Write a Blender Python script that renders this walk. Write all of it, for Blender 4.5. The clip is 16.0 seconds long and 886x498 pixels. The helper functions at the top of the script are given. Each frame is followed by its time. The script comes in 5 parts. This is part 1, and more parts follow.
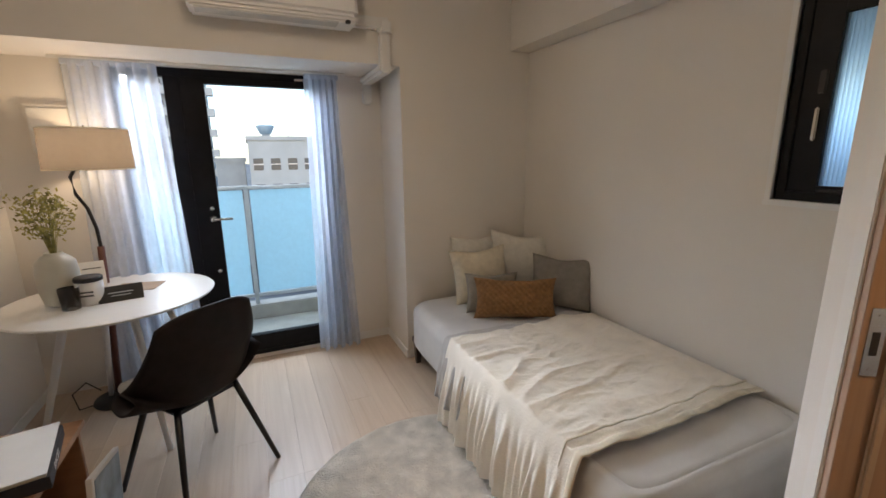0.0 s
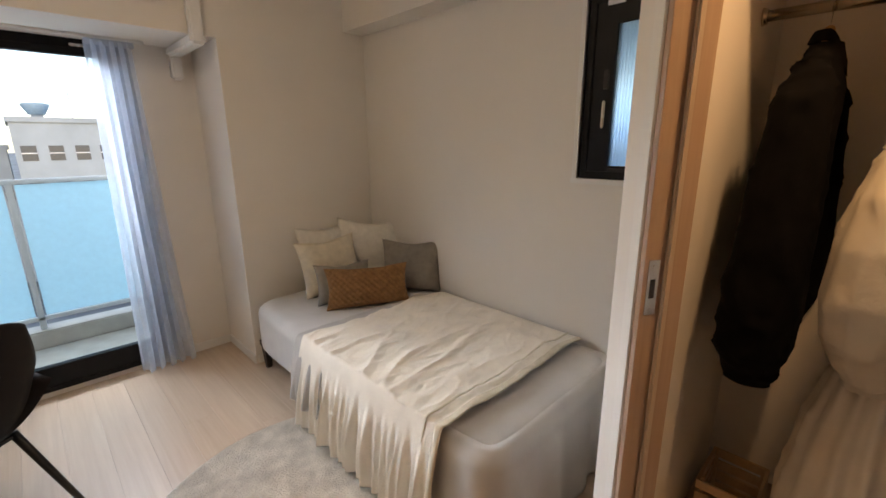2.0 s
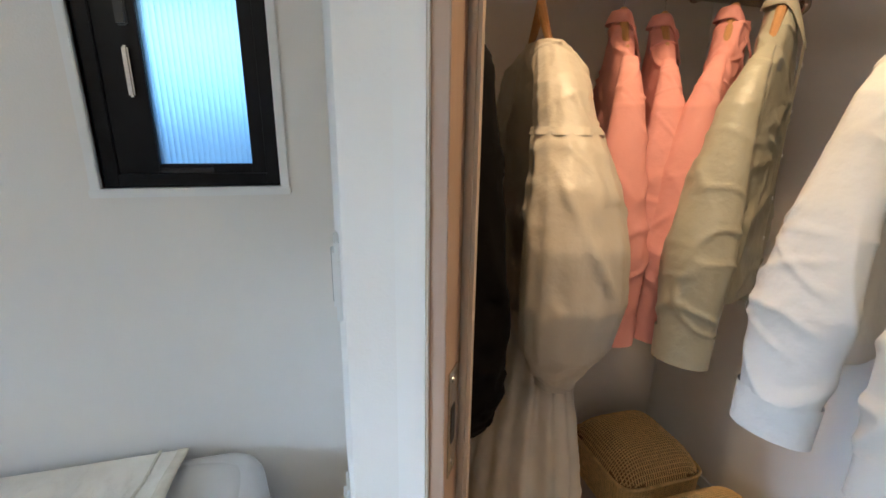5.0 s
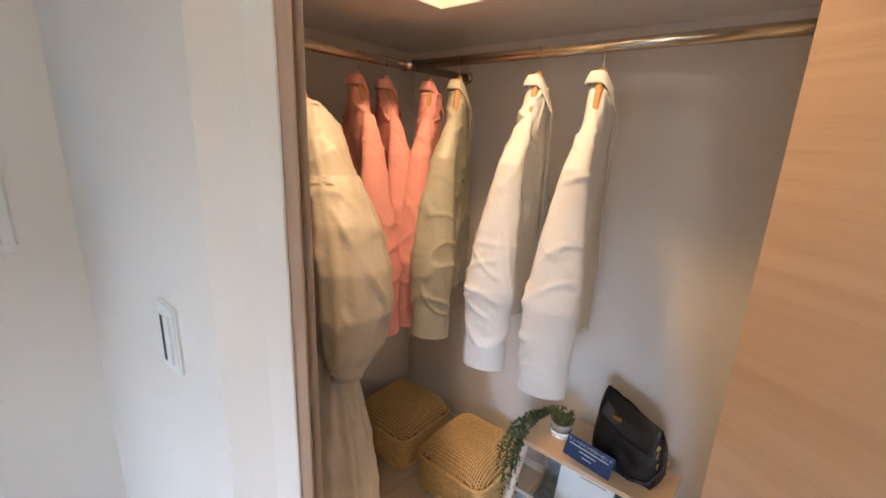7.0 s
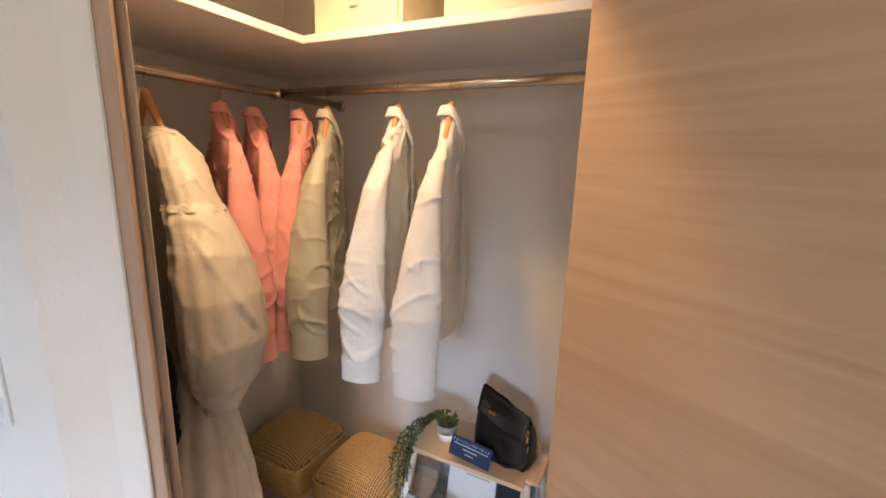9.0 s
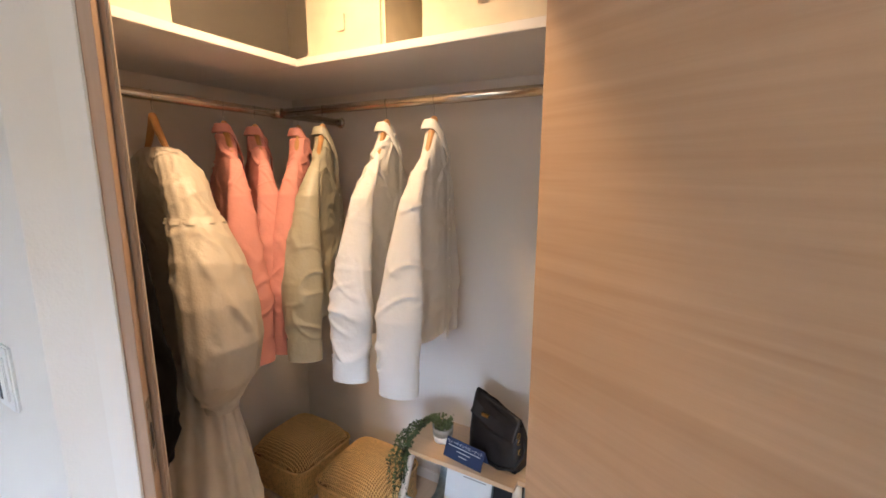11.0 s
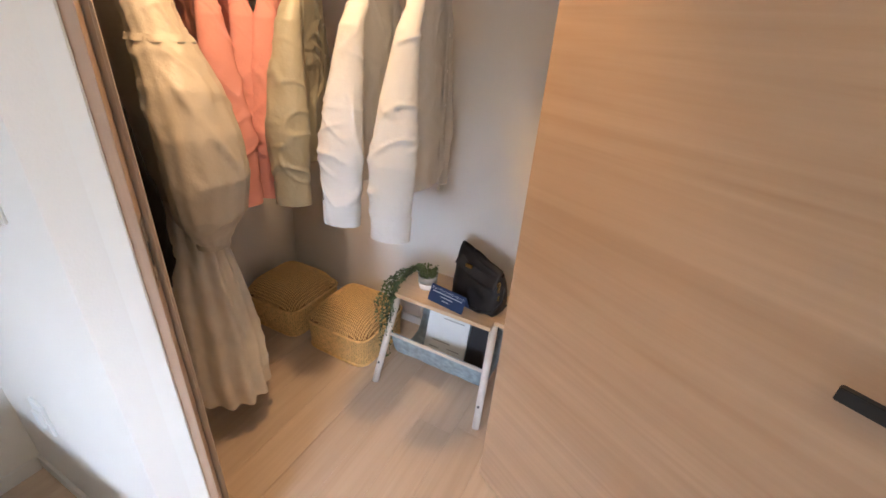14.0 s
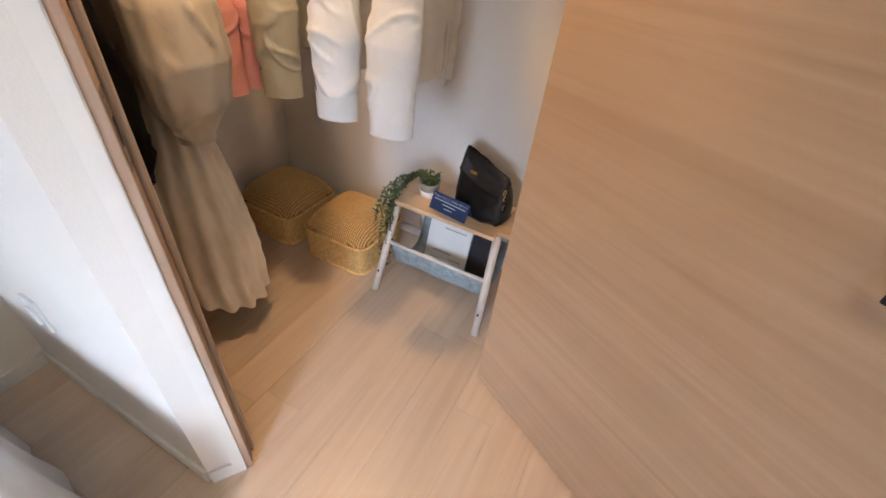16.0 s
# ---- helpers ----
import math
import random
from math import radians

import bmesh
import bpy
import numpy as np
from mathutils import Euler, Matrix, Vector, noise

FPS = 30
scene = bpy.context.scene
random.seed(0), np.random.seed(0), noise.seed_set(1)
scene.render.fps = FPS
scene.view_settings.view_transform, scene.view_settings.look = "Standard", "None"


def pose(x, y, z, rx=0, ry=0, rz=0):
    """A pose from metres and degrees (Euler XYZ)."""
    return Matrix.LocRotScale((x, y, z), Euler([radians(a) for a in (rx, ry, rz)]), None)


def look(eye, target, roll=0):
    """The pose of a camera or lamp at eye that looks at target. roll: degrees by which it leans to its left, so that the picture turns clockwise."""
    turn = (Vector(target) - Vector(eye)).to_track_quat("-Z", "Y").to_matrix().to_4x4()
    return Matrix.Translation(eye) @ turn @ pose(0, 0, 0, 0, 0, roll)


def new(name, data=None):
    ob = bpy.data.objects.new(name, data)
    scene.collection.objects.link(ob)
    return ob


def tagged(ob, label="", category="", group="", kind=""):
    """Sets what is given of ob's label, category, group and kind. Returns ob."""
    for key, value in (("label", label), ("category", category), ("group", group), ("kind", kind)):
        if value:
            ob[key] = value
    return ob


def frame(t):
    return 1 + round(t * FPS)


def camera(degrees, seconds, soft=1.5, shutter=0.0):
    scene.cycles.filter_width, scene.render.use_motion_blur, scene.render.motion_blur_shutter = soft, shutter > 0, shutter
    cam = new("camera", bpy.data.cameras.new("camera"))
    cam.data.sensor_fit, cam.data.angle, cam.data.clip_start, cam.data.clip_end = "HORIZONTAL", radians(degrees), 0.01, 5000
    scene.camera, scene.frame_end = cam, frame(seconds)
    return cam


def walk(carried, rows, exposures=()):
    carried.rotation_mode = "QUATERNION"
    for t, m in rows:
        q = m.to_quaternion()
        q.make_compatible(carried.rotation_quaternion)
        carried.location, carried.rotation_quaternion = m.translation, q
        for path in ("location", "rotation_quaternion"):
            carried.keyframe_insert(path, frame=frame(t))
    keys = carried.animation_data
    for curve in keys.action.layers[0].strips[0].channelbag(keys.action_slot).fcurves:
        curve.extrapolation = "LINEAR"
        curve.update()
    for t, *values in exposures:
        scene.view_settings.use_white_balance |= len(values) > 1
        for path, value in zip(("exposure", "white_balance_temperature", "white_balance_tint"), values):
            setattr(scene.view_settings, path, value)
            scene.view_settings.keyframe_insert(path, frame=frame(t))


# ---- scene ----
# seconds, place, heading (degrees east of north), pitch, lean
ROWS = [
    (0, -1.039, -0.432, 1.401, 24.08, -12.45, -0.61),
    (0.5, -1.032, -0.433, 1.399, 28.79, -12.88, -0.36),
    (1, -1.026, -0.434, 1.397, 33.59, -13.39, -0.41),
    (1.5, -1.022, -0.428, 1.394, 38.83, -13.88, -0.46),
    (2, -1.018, -0.419, 1.389, 44.57, -14.24, -0.43),
    (2.5, -0.971, -0.374, 1.385, 51.21, -14.56, 0.01),
    (3, -0.862, -0.296, 1.380, 60.23, -14.27, 0.55),
    (3.5, -0.788, -0.206, 1.394, 70.72, -14.78, 0.45),
    (4, -0.675, -0.109, 1.390, 81.47, -15.22, 0.34),
    (4.5, -0.527, -0.053, 1.394, 92.70, -15.82, 0.77),
    (5, -0.424, 0.010, 1.368, 105.24, -15.41, 0.82),
    (5.2, -0.399, 0.042, 1.363, 110.94, -15.57, 0.76),
    (7.3, -0.586, 0.230, 1.521, 144.71, -14.80, 2.70),
    (7.5, -0.603, 0.248, 1.527, 147.65, -14.39, 2.73),
    (7.7, -0.615, 0.260, 1.518, 150.27, -13.37, 2.45),
    (8, -0.620, 0.270, 1.525, 155.87, -12.92, 2.64),
    (10.5, -0.807, 0.144, 1.512, 149.63, -10.58, 0.29),
    (11, -0.812, 0.229, 1.517, 150.86, -10.41, 0.27),
    (11.5, -0.805, 0.331, 1.506, 153.19, -9.47, 0.47),
    (12, -0.827, 0.386, 1.521, 154.02, -10.49, 0.76),
    (12.5, -0.833, 0.355, 1.526, 153.76, -12.82, 1.28),
    (13, -0.797, 0.305, 1.508, 154.27, -17.04, 2.31),
    (13.5, -0.781, 0.268, 1.483, 154.23, -22.56, 3.59),
    (14, -0.779, 0.243, 1.449, 154.34, -27.78, 4.41),
    (14.5, -0.759, 0.235, 1.428, 155.14, -32.17, 5.49),
    (15, -0.753, 0.220, 1.402, 155.52, -35.63, 5.93),
    (15.5, -0.748, 0.212, 1.377, 155.77, -37.92, 6.35),
    (16, -0.748, 0.213, 1.370, 156.00, -38.71, 6.59),
]


def view(x, y, z, heading, pitch, lean):
    return pose(x, y, z, 90 + pitch, 0, -heading) @ pose(0, 0, 0, 0, 0, lean)


cam = camera(92.7, 16.0, soft=1.6)
walk(cam, [(r[0], view(*r[1:])) for r in ROWS],
     exposures=[(0, 1.5, 6500, 13), (1.5, 1.6, 6850, 15), (2.8, 1.85, 6900, 15), (4.0, 2.2, 5600, 7), (5.0, 2.2, 5150, 4), (7.5, 2.35, 5750, 13), (12, 2.35, 5650, 12), (14.0, 2.45, 5800, 13), (16, 2.45, 5850, 13)])

# ---- world and light ----
world = bpy.data.worlds.new("overcast")
scene.world = world
world.use_nodes = True
_n = world.node_tree.nodes
_sky = _n.new("ShaderNodeTexSky")
_sky.sky_type = "NISHITA"
_sky.sun_disc = False
_sky.sun_elevation, _sky.sun_rotation = radians(26), radians(200)
_sky.air_density, _sky.dust_density, _sky.ozone_density = 1.0, 0.8, 1.5
_n["Background"].inputs[1].default_value = 0.12
world.node_tree.links.new(_sky.outputs[0], _n["Background"].inputs[0])


def lamp(name, kind, m, energy, colour, **kw):
    d = bpy.data.lights.new(name, kind)
    d.energy, d.color = energy, colour
    if "size" in kw:
        d.shape = "RECTANGLE"
        d.size, d.size_y = kw["size"]
    if "radius" in kw:
        d.shadow_soft_size = kw["radius"]
    if "angle" in kw:
        d.angle = radians(kw["angle"])
    if "spot" in kw:
        d.spot_size, d.spot_blend = radians(kw["spot"]), 1.0
    if "spread" in kw:
        d.spread = radians(kw["spread"])
    ob = new(name, d)
    ob.matrix_world = m
    return ob


lamp("sun", "SUN", pose(0, 0, 20, 70, 0, 200), 1.0, (0.84, 0.92, 1.0), angle=30)
# sky light through the balcony door, the closet and floor lamps, an added fill bulb
lamp("sky_balcony_door", "AREA", look((-0.9, 3.68, 2.34), (-0.6, 0.0, 0.7)), 22, (0.74, 0.87, 1.0), size=(2.6, 0.5))
lamp("closet_bulb", "SPOT", pose(0.05, -0.55, 2.36), 14, (1.0, 0.60, 0.27), radius=0.06, spot=142)
lamp("floor_lamp_bulb", "POINT", pose(-1.81, 2.42, 1.46), 2.0, (1.0, 0.74, 0.46), radius=0.04)
# unseen bulb, assumed at the bedroom ceiling to brighten walls, bed and floor
lamp("ceiling_fill_bulb", "POINT", pose(-1.0, 0.90, 2.30), 3.0, (1.0, 0.80, 0.58), radius=0.15)


# ---- materials ----
def mat(name, base, rough=0.6, metal=0.0, vary=0.06, scale=6.0, bump=0.0, bscale=60.0, stretch=(1, 1, 1),
        second=None, sub=0.0, sheen=0.0, random=0.0, coords="Object", detail=4.0, bumpdist=0.004, spec=0.5):
    m = bpy.data.materials.new(name)
    m.use_nodes = True
    nt = m.node_tree
    n, l = nt.nodes, nt.links
    b = n["Principled BSDF"]
    b.inputs["Roughness"].default_value = rough
    b.inputs["Metallic"].default_value = metal
    b.inputs["Specular IOR Level"].default_value = spec
    if sub:
        b.inputs["Subsurface Weight"].default_value = sub
        b.inputs["Subsurface Radius"].default_value = (0.01, 0.008, 0.006)
    if sheen:
        b.inputs["Sheen Weight"].default_value = sheen
    tc = n.new("ShaderNodeTexCoord")
    mp = n.new("ShaderNodeMapping")
    mp.inputs["Scale"].default_value = stretch
    l.new(tc.outputs[coords], mp.inputs[0])
    nz = n.new("ShaderNodeTexNoise")
    nz.inputs["Scale"].default_value = scale
    nz.inputs["Detail"].default_value = detail
    l.new(mp.outputs[0], nz.inputs["Vector"])
    rp = n.new("ShaderNodeValToRGB")
    c2 = second or tuple(max(0.0, c * (1 - 2.2 * vary)) for c in base)
    hi = tuple(min(1.0, c * (1 + vary)) for c in base)
    rp.color_ramp.elements[0].position, rp.color_ramp.elements[1].position = 0.3, 0.7
    rp.color_ramp.elements[0].color, rp.color_ramp.elements[1].color = (*c2, 1), (*hi, 1)
    l.new(nz.outputs[0], rp.inputs[0])
    out = rp.outputs[0]
    if random:
        oi = n.new("ShaderNodeObjectInfo")
        mr = n.new("ShaderNodeMapRange")
        mr.inputs[3].default_value, mr.inputs[4].default_value = 1 - random, 1 + random
        l.new(oi.outputs["Random"], mr.inputs[0])
        hs = n.new("ShaderNodeHueSaturation")
        l.new(mr.outputs[0], hs.inputs["Value"])
        l.new(out, hs.inputs["Color"])
        out = hs.outputs[0]
        add = n.new("ShaderNodeVectorMath")
        sc = n.new("ShaderNodeMath")
        sc.operation = "MULTIPLY"
        sc.inputs[1].default_value = 37.0
        l.new(oi.outputs["Random"], sc.inputs[0])
        l.new(mp.outputs[0], add.inputs[0])
        l.new(sc.outputs[0], add.inputs[1])
        l.new(add.outputs[0], nz.inputs["Vector"])
    l.new(out, b.inputs["Base Color"])
    if bump:
        nb = n.new("ShaderNodeTexNoise")
        nb.inputs["Scale"].default_value = bscale
        nb.inputs["Detail"].default_value = detail
        l.new(mp.outputs[0], nb.inputs["Vector"])
        bp = n.new("ShaderNodeBump")
        bp.inputs["Strength"].default_value = bump
        bp.inputs["Distance"].default_value = bumpdist
        l.new(nb.outputs[0], bp.inputs["Height"])
        l.new(bp.outputs[0], b.inputs["Normal"])
    return m


def wood(name, light, dark, axis="X", rough=0.42, scale=1.0, bump=0.12, random=0.0, wave=0.55):
    """Wood with its grain along the object's axis."""
    m = mat(name, light, rough, random=random)
    nt = m.node_tree
    n, l = nt.nodes, nt.links
    b = n["Principled BSDF"]
    tc = n.new("ShaderNodeTexCoord")
    mp = n.new("ShaderNodeMapping")
    s = {"X": (0.35, 9, 9), "Y": (9, 0.35, 9), "Z": (9, 9, 0.35)}[axis]
    mp.inputs["Scale"].default_value = tuple(v * scale for v in s)
    l.new(tc.outputs["Object"], mp.inputs[0])
    vec = mp.outputs[0]
    if random:
        oi = n.new("ShaderNodeObjectInfo")
        sc = n.new("ShaderNodeMath")
        sc.operation = "MULTIPLY"
        sc.inputs[1].default_value = 61.0
        l.new(oi.outputs["Random"], sc.inputs[0])
        ad = n.new("ShaderNodeVectorMath")
        l.new(vec, ad.inputs[0])
        l.new(sc.outputs[0], ad.inputs[1])
        vec = ad.outputs[0]
    n1 = n.new("ShaderNodeTexNoise")
    n1.inputs["Scale"].default_value, n1.inputs["Detail"].default_value = 1.3, 8
    n1.inputs["Distortion"].default_value = 0.9
    l.new(vec, n1.inputs["Vector"])
    n2 = n.new("ShaderNodeTexNoise")
    n2.inputs["Scale"].default_value, n2.inputs["Detail"].default_value = 14, 6
    l.new(vec, n2.inputs["Vector"])
    # long cathedral bands, drawn by a slow warp of the grain
    wp = n.new("ShaderNodeTexNoise")
    wp.inputs["Scale"].default_value, wp.inputs["Detail"].default_value = 0.55, 2
    l.new(vec, wp.inputs["Vector"])
    wm = n.new("ShaderNodeVectorMath")
    wm.operation = "MULTIPLY_ADD"
    wm.inputs[1].default_value = (2.6, 2.6, 2.6)
    l.new(wp.outputs["Color"], wm.inputs[0])
    l.new(vec, wm.inputs[2])
    n3 = n.new("ShaderNodeTexNoise")
    n3.inputs["Scale"].default_value, n3.inputs["Detail"].default_value = 4.5, 5
    l.new(wm.outputs[0], n3.inputs["Vector"])
    m0 = n.new("ShaderNodeMix")
    m0.inputs["Factor"].default_value = wave
    l.new(n1.outputs[0], m0.inputs["A"])
    l.new(n3.outputs[0], m0.inputs["B"])
    mx = n.new("ShaderNodeMix")
    mx.inputs["Factor"].default_value = 0.20
    l.new(m0.outputs[0], mx.inputs["A"])
    l.new(n2.outputs[0], mx.inputs["B"])
    rp = n.new("ShaderNodeValToRGB")
    e = rp.color_ramp.elements
    e[0].position, e[1].position = 0.34, 0.66
    e[0].color, e[1].color = (*dark, 1), (*light, 1)
    l.new(mx.outputs[0], rp.inputs[0])
    out = rp.outputs[0]
    if random:
        mr = n.new("ShaderNodeMapRange")
        mr.inputs[3].default_value, mr.inputs[4].default_value = 1 - random, 1 + random
        l.new(oi.outputs["Random"], mr.inputs[0])
        hs = n.new("ShaderNodeHueSaturation")
        l.new(mr.outputs[0], hs.inputs["Value"])
        l.new(out, hs.inputs["Color"])
        out = hs.outputs[0]
    l.new(out, b.inputs["Base Color"])
    bp = n.new("ShaderNodeBump")
    bp.inputs["Strength"].default_value, bp.inputs["Distance"].default_value = bump, 0.003
    l.new(n2.outputs[0], bp.inputs["Height"])
    l.new(bp.outputs[0], b.inputs["Normal"])
    return m


def glass(name, rough=0.0, colour=(1, 1, 1), clear=0.0):
    m = bpy.data.materials.new(name)
    m.use_nodes = True
    b = m.node_tree.nodes["Principled BSDF"]
    b.inputs["Base Color"].default_value = (*colour, 1)
    b.inputs["Roughness"].default_value = rough
    b.inputs["Transmission Weight"].default_value = 1.0
    b.inputs["IOR"].default_value = 1.45 if rough else 1.02 if clear else 1.45
    return m


def voile(name, colour, see=0.45):
    m = bpy.data.materials.new(name)
    m.use_nodes = True
    n, l = m.node_tree.nodes, m.node_tree.links
    out = n["Material Output"]
    n.remove(n["Principled BSDF"])
    tr = n.new("ShaderNodeBsdfTransparent")
    tl = n.new("ShaderNodeBsdfTranslucent")
    df = n.new("ShaderNodeBsdfDiffuse")
    for s in (tl, df):
        s.inputs["Color"].default_value = (*colour, 1)
    a, b = n.new("ShaderNodeMixShader"), n.new("ShaderNodeMixShader")
    tc = n.new("ShaderNodeTexCoord")
    nz = n.new("ShaderNodeTexNoise")
    nz.inputs["Scale"].default_value = 30
    l.new(tc.outputs["Object"], nz.inputs["Vector"])
    mr = n.new("ShaderNodeMapRange")
    mr.inputs[3].default_value, mr.inputs[4].default_value = 1 - see - 0.06, 1 - see + 0.06
    l.new(nz.outputs[0], mr.inputs[0])
    a.inputs[0].default_value = 0.5
    l.new(tl.outputs[0], a.inputs[1])
    l.new(df.outputs[0], a.inputs[2])
    l.new(mr.outputs[0], b.inputs[0])
    l.new(tr.outputs[0], b.inputs[1])
    l.new(a.outputs[0], b.inputs[2])
    l.new(b.outputs[0], out.inputs[0])
    return m


def glow(name, colour, strength):
    m = bpy.data.materials.new(name)
    m.use_nodes = True
    b = m.node_tree.nodes["Principled BSDF"]
    b.inputs["Base Color"].default_value = (*colour, 1)
    b.inputs["Emission Color"].default_value = (*colour, 1)
    b.inputs["Emission Strength"].default_value = strength
    return m


PLASTER = mat("wall_paper", (0.785, 0.75, 0.70), 0.85, vary=0.02, scale=1.4, bump=0.25, bscale=220, bumpdist=0.002)
CEIL = mat("ceiling_paper", (0.78, 0.76, 0.72), 0.9, vary=0.02, scale=2, bump=0.2, bscale=200, bumpdist=0.002)
CASING = mat("painted_casing", (0.79, 0.765, 0.72), 0.6, vary=0.015, scale=5)
TRIM = mat("white_trim", (0.80, 0.79, 0.77), 0.45, vary=0.015, scale=5)
DOORWOOD = wood("door_oak", (0.57, 0.40, 0.265), (0.455, 0.305, 0.19), "X", 0.36, 0.7, 0.2, wave=0.7)
JAMBWOOD = wood("jamb_oak", (0.52, 0.38, 0.28), (0.40, 0.28, 0.2), "Z", 0.45, 1.0)
STOPBEAD = mat("stop_bead", (0.56, 0.46, 0.36), 0.5, vary=0.04)
PLANK = wood("floor_oak", (0.62, 0.495, 0.38), (0.51, 0.385, 0.28), "Y", 0.32, 0.8, 0.08, random=0.07)
BLACK = mat("black_metal", (0.012, 0.012, 0.014), 0.38, vary=0.2, scale=30)
BLACKFRAME = mat("black_aluminium", (0.006, 0.006, 0.008), 0.45, vary=0.2, scale=12, spec=0.2)
RAILPAINT = mat("rail_aluminium", (0.50, 0.53, 0.54), 0.4, vary=0.04, scale=8)
CHROME = mat("brushed_steel", (0.62, 0.60, 0.56), 0.25, 1.0, vary=0.05, scale=40, stretch=(1, 1, 20))
BRASSY = mat("satin_steel_rod", (0.60, 0.53, 0.43), 0.24, 1.0, vary=0.05, scale=20)
SHEET = mat("grey_sheet", (0.60, 0.585, 0.57), 0.9, vary=0.05, scale=5, bump=0.3, bscale=300, sheen=0.2, bumpdist=0.001)
BLANKET = mat("cream_blanket", (0.86, 0.80, 0.70), 0.95, vary=0.04, scale=9, bump=0.6, bscale=120, sheen=0.3, bumpdist=0.003)
THROW = mat("grey_throw", (0.47, 0.45, 0.43), 0.95, vary=0.06, scale=9, bump=0.4, bscale=200, sheen=0.2)
RUG = mat("beige_rug", (0.56, 0.51, 0.44), 1.0, vary=0.14, scale=14, bump=0.9, bscale=130, sheen=0.3, bumpdist=0.012)
CUSH_CREAM = mat("cream_linen", (0.72, 0.655, 0.53), 0.95, vary=0.05, scale=30, bump=0.4, bscale=400, bumpdist=0.001)
CUSH_WHITE = mat("pale_grey_linen", (0.74, 0.72, 0.67), 0.95, vary=0.04, scale=30, bump=0.4, bscale=400, bumpdist=0.001)
CUSH_GREY = mat("taupe_linen", (0.26, 0.235, 0.205), 0.95, vary=0.06, scale=30, bump=0.4, bscale=400, bumpdist=0.001)
WICKER_C = mat("woven_brown", (0.27, 0.135, 0.045), 0.8, vary=0.12, scale=40, bump=0.5, bscale=260, bumpdist=0.002)
DARKWOOD = wood("dark_leg_wood", (0.05, 0.03, 0.022), (0.03, 0.018, 0.013), "Z", 0.4)
TABLEWHITE = mat("white_lacquer", (0.78, 0.77, 0.75), 0.3, vary=0.015, scale=5)
SHELLPL = mat("dark_chair_shell", (0.016, 0.012, 0.012), 0.6, spec=0.2, vary=0.12, scale=20, bump=0.1, bscale=300)
SEATPAD = mat("grey_seat_pad", (0.42, 0.41, 0.39), 0.95, vary=0.08, scale=60, bump=0.4, bscale=350, bumpdist=0.001)
REDWOOD = wood("red_brown_stem", (0.12, 0.035, 0.02), (0.07, 0.02, 0.012), "Z", 0.35)
SHADE = voile("linen_shade", (0.20, 0.17, 0.14), 0.02)
CABWOOD = wood("cabinet_walnut", (0.42, 0.22, 0.115), (0.30, 0.15, 0.072), "X", 0.4)
VASE = mat("ceramic_vase", (0.60, 0.59, 0.52), 0.45, vary=0.04, scale=8)
LEAFY = mat("yellow_green_sprays", (0.46, 0.42, 0.13), 0.7, vary=0.3, scale=30)
LEAF = mat("green_leaf", (0.12, 0.17, 0.07), 0.6, vary=0.35, scale=25)
POTGREY = mat("grey_pot", (0.34, 0.34, 0.32), 0.6, vary=0.08, scale=30)
WHITE = mat("white_plastic", (0.80, 0.80, 0.79), 0.4, vary=0.01)
PAPER = mat("white_paper", (0.78, 0.79, 0.79), 0.7, vary=0.02, scale=10)
NAVY = mat("navy_card", (0.02, 0.045, 0.13), 0.45, vary=0.08)
INK = mat("dark_ink", (0.02, 0.02, 0.025), 0.6)
PALEINK = mat("pale_ink", (0.68, 0.72, 0.78), 0.6)
WHITE_SHIRT = mat("white_cotton", (0.66, 0.665, 0.66), 0.85, vary=0.02, scale=7, bump=0.45, bscale=55, bumpdist=0.004, detail=2.0)
CREAM_SATIN = mat("cream_satin", (0.55, 0.505, 0.43), 0.42, vary=0.03, scale=6, bump=0.45, bscale=55, bumpdist=0.004, detail=2.0)
SAGE = mat("sage_satin", (0.40, 0.385, 0.30), 0.42, vary=0.05, scale=9, bump=0.45, bscale=55, bumpdist=0.004, detail=2.0)
PINK = mat("coral_pink_cotton", (0.66, 0.30, 0.27), 0.8, vary=0.05, scale=9, bump=0.45, bscale=55, bumpdist=0.004, detail=2.0)
SKIRTC = mat("cream_pleat", (0.74, 0.68, 0.58), 0.85, vary=0.05, scale=9, bump=0.2, bscale=20)
BLACKCLOTH = mat("black_wool", (0.004, 0.0035, 0.004), 0.95, vary=0.2, scale=30, spec=0.1)
HANGER = wood("hanger_wood", (0.50, 0.28, 0.11), (0.38, 0.2, 0.075), "X", 0.35)
RATTAN = mat("rattan", (0.78, 0.52, 0.21), 0.6, vary=0.10, scale=60, bump=0.5, bscale=140)
# dark brown that paints the shaded inside behind the cane holes
RATTAN_SHADE = mat("rattan_inner_shade", (0.26, 0.135, 0.045), 0.8, vary=0.15, scale=20)
STOOLWOOD = wood("stool_birch", (0.66, 0.48, 0.30), (0.56, 0.39, 0.235), "X", 0.4)
STOOLLEG = mat("whitewashed_leg", (0.68, 0.62, 0.55), 0.5, vary=0.05, scale=20)
FELT = mat("blue_grey_felt", (0.30, 0.37, 0.41), 0.95, vary=0.14, scale=40, bump=0.4, bscale=240, bumpdist=0.001)
LEATHER = mat("black_leather", (0.012, 0.011, 0.012), 0.42, vary=0.2, scale=30, bump=0.25, bscale=160, bumpdist=0.001)
GOLD = mat("gold_metal", (0.78, 0.58, 0.25), 0.25, 1.0)
BOXCLOTH = mat("cream_box_canvas", (0.70, 0.63, 0.48), 0.9, vary=0.04, scale=12, bump=0.3, bscale=300, bumpdist=0.001)
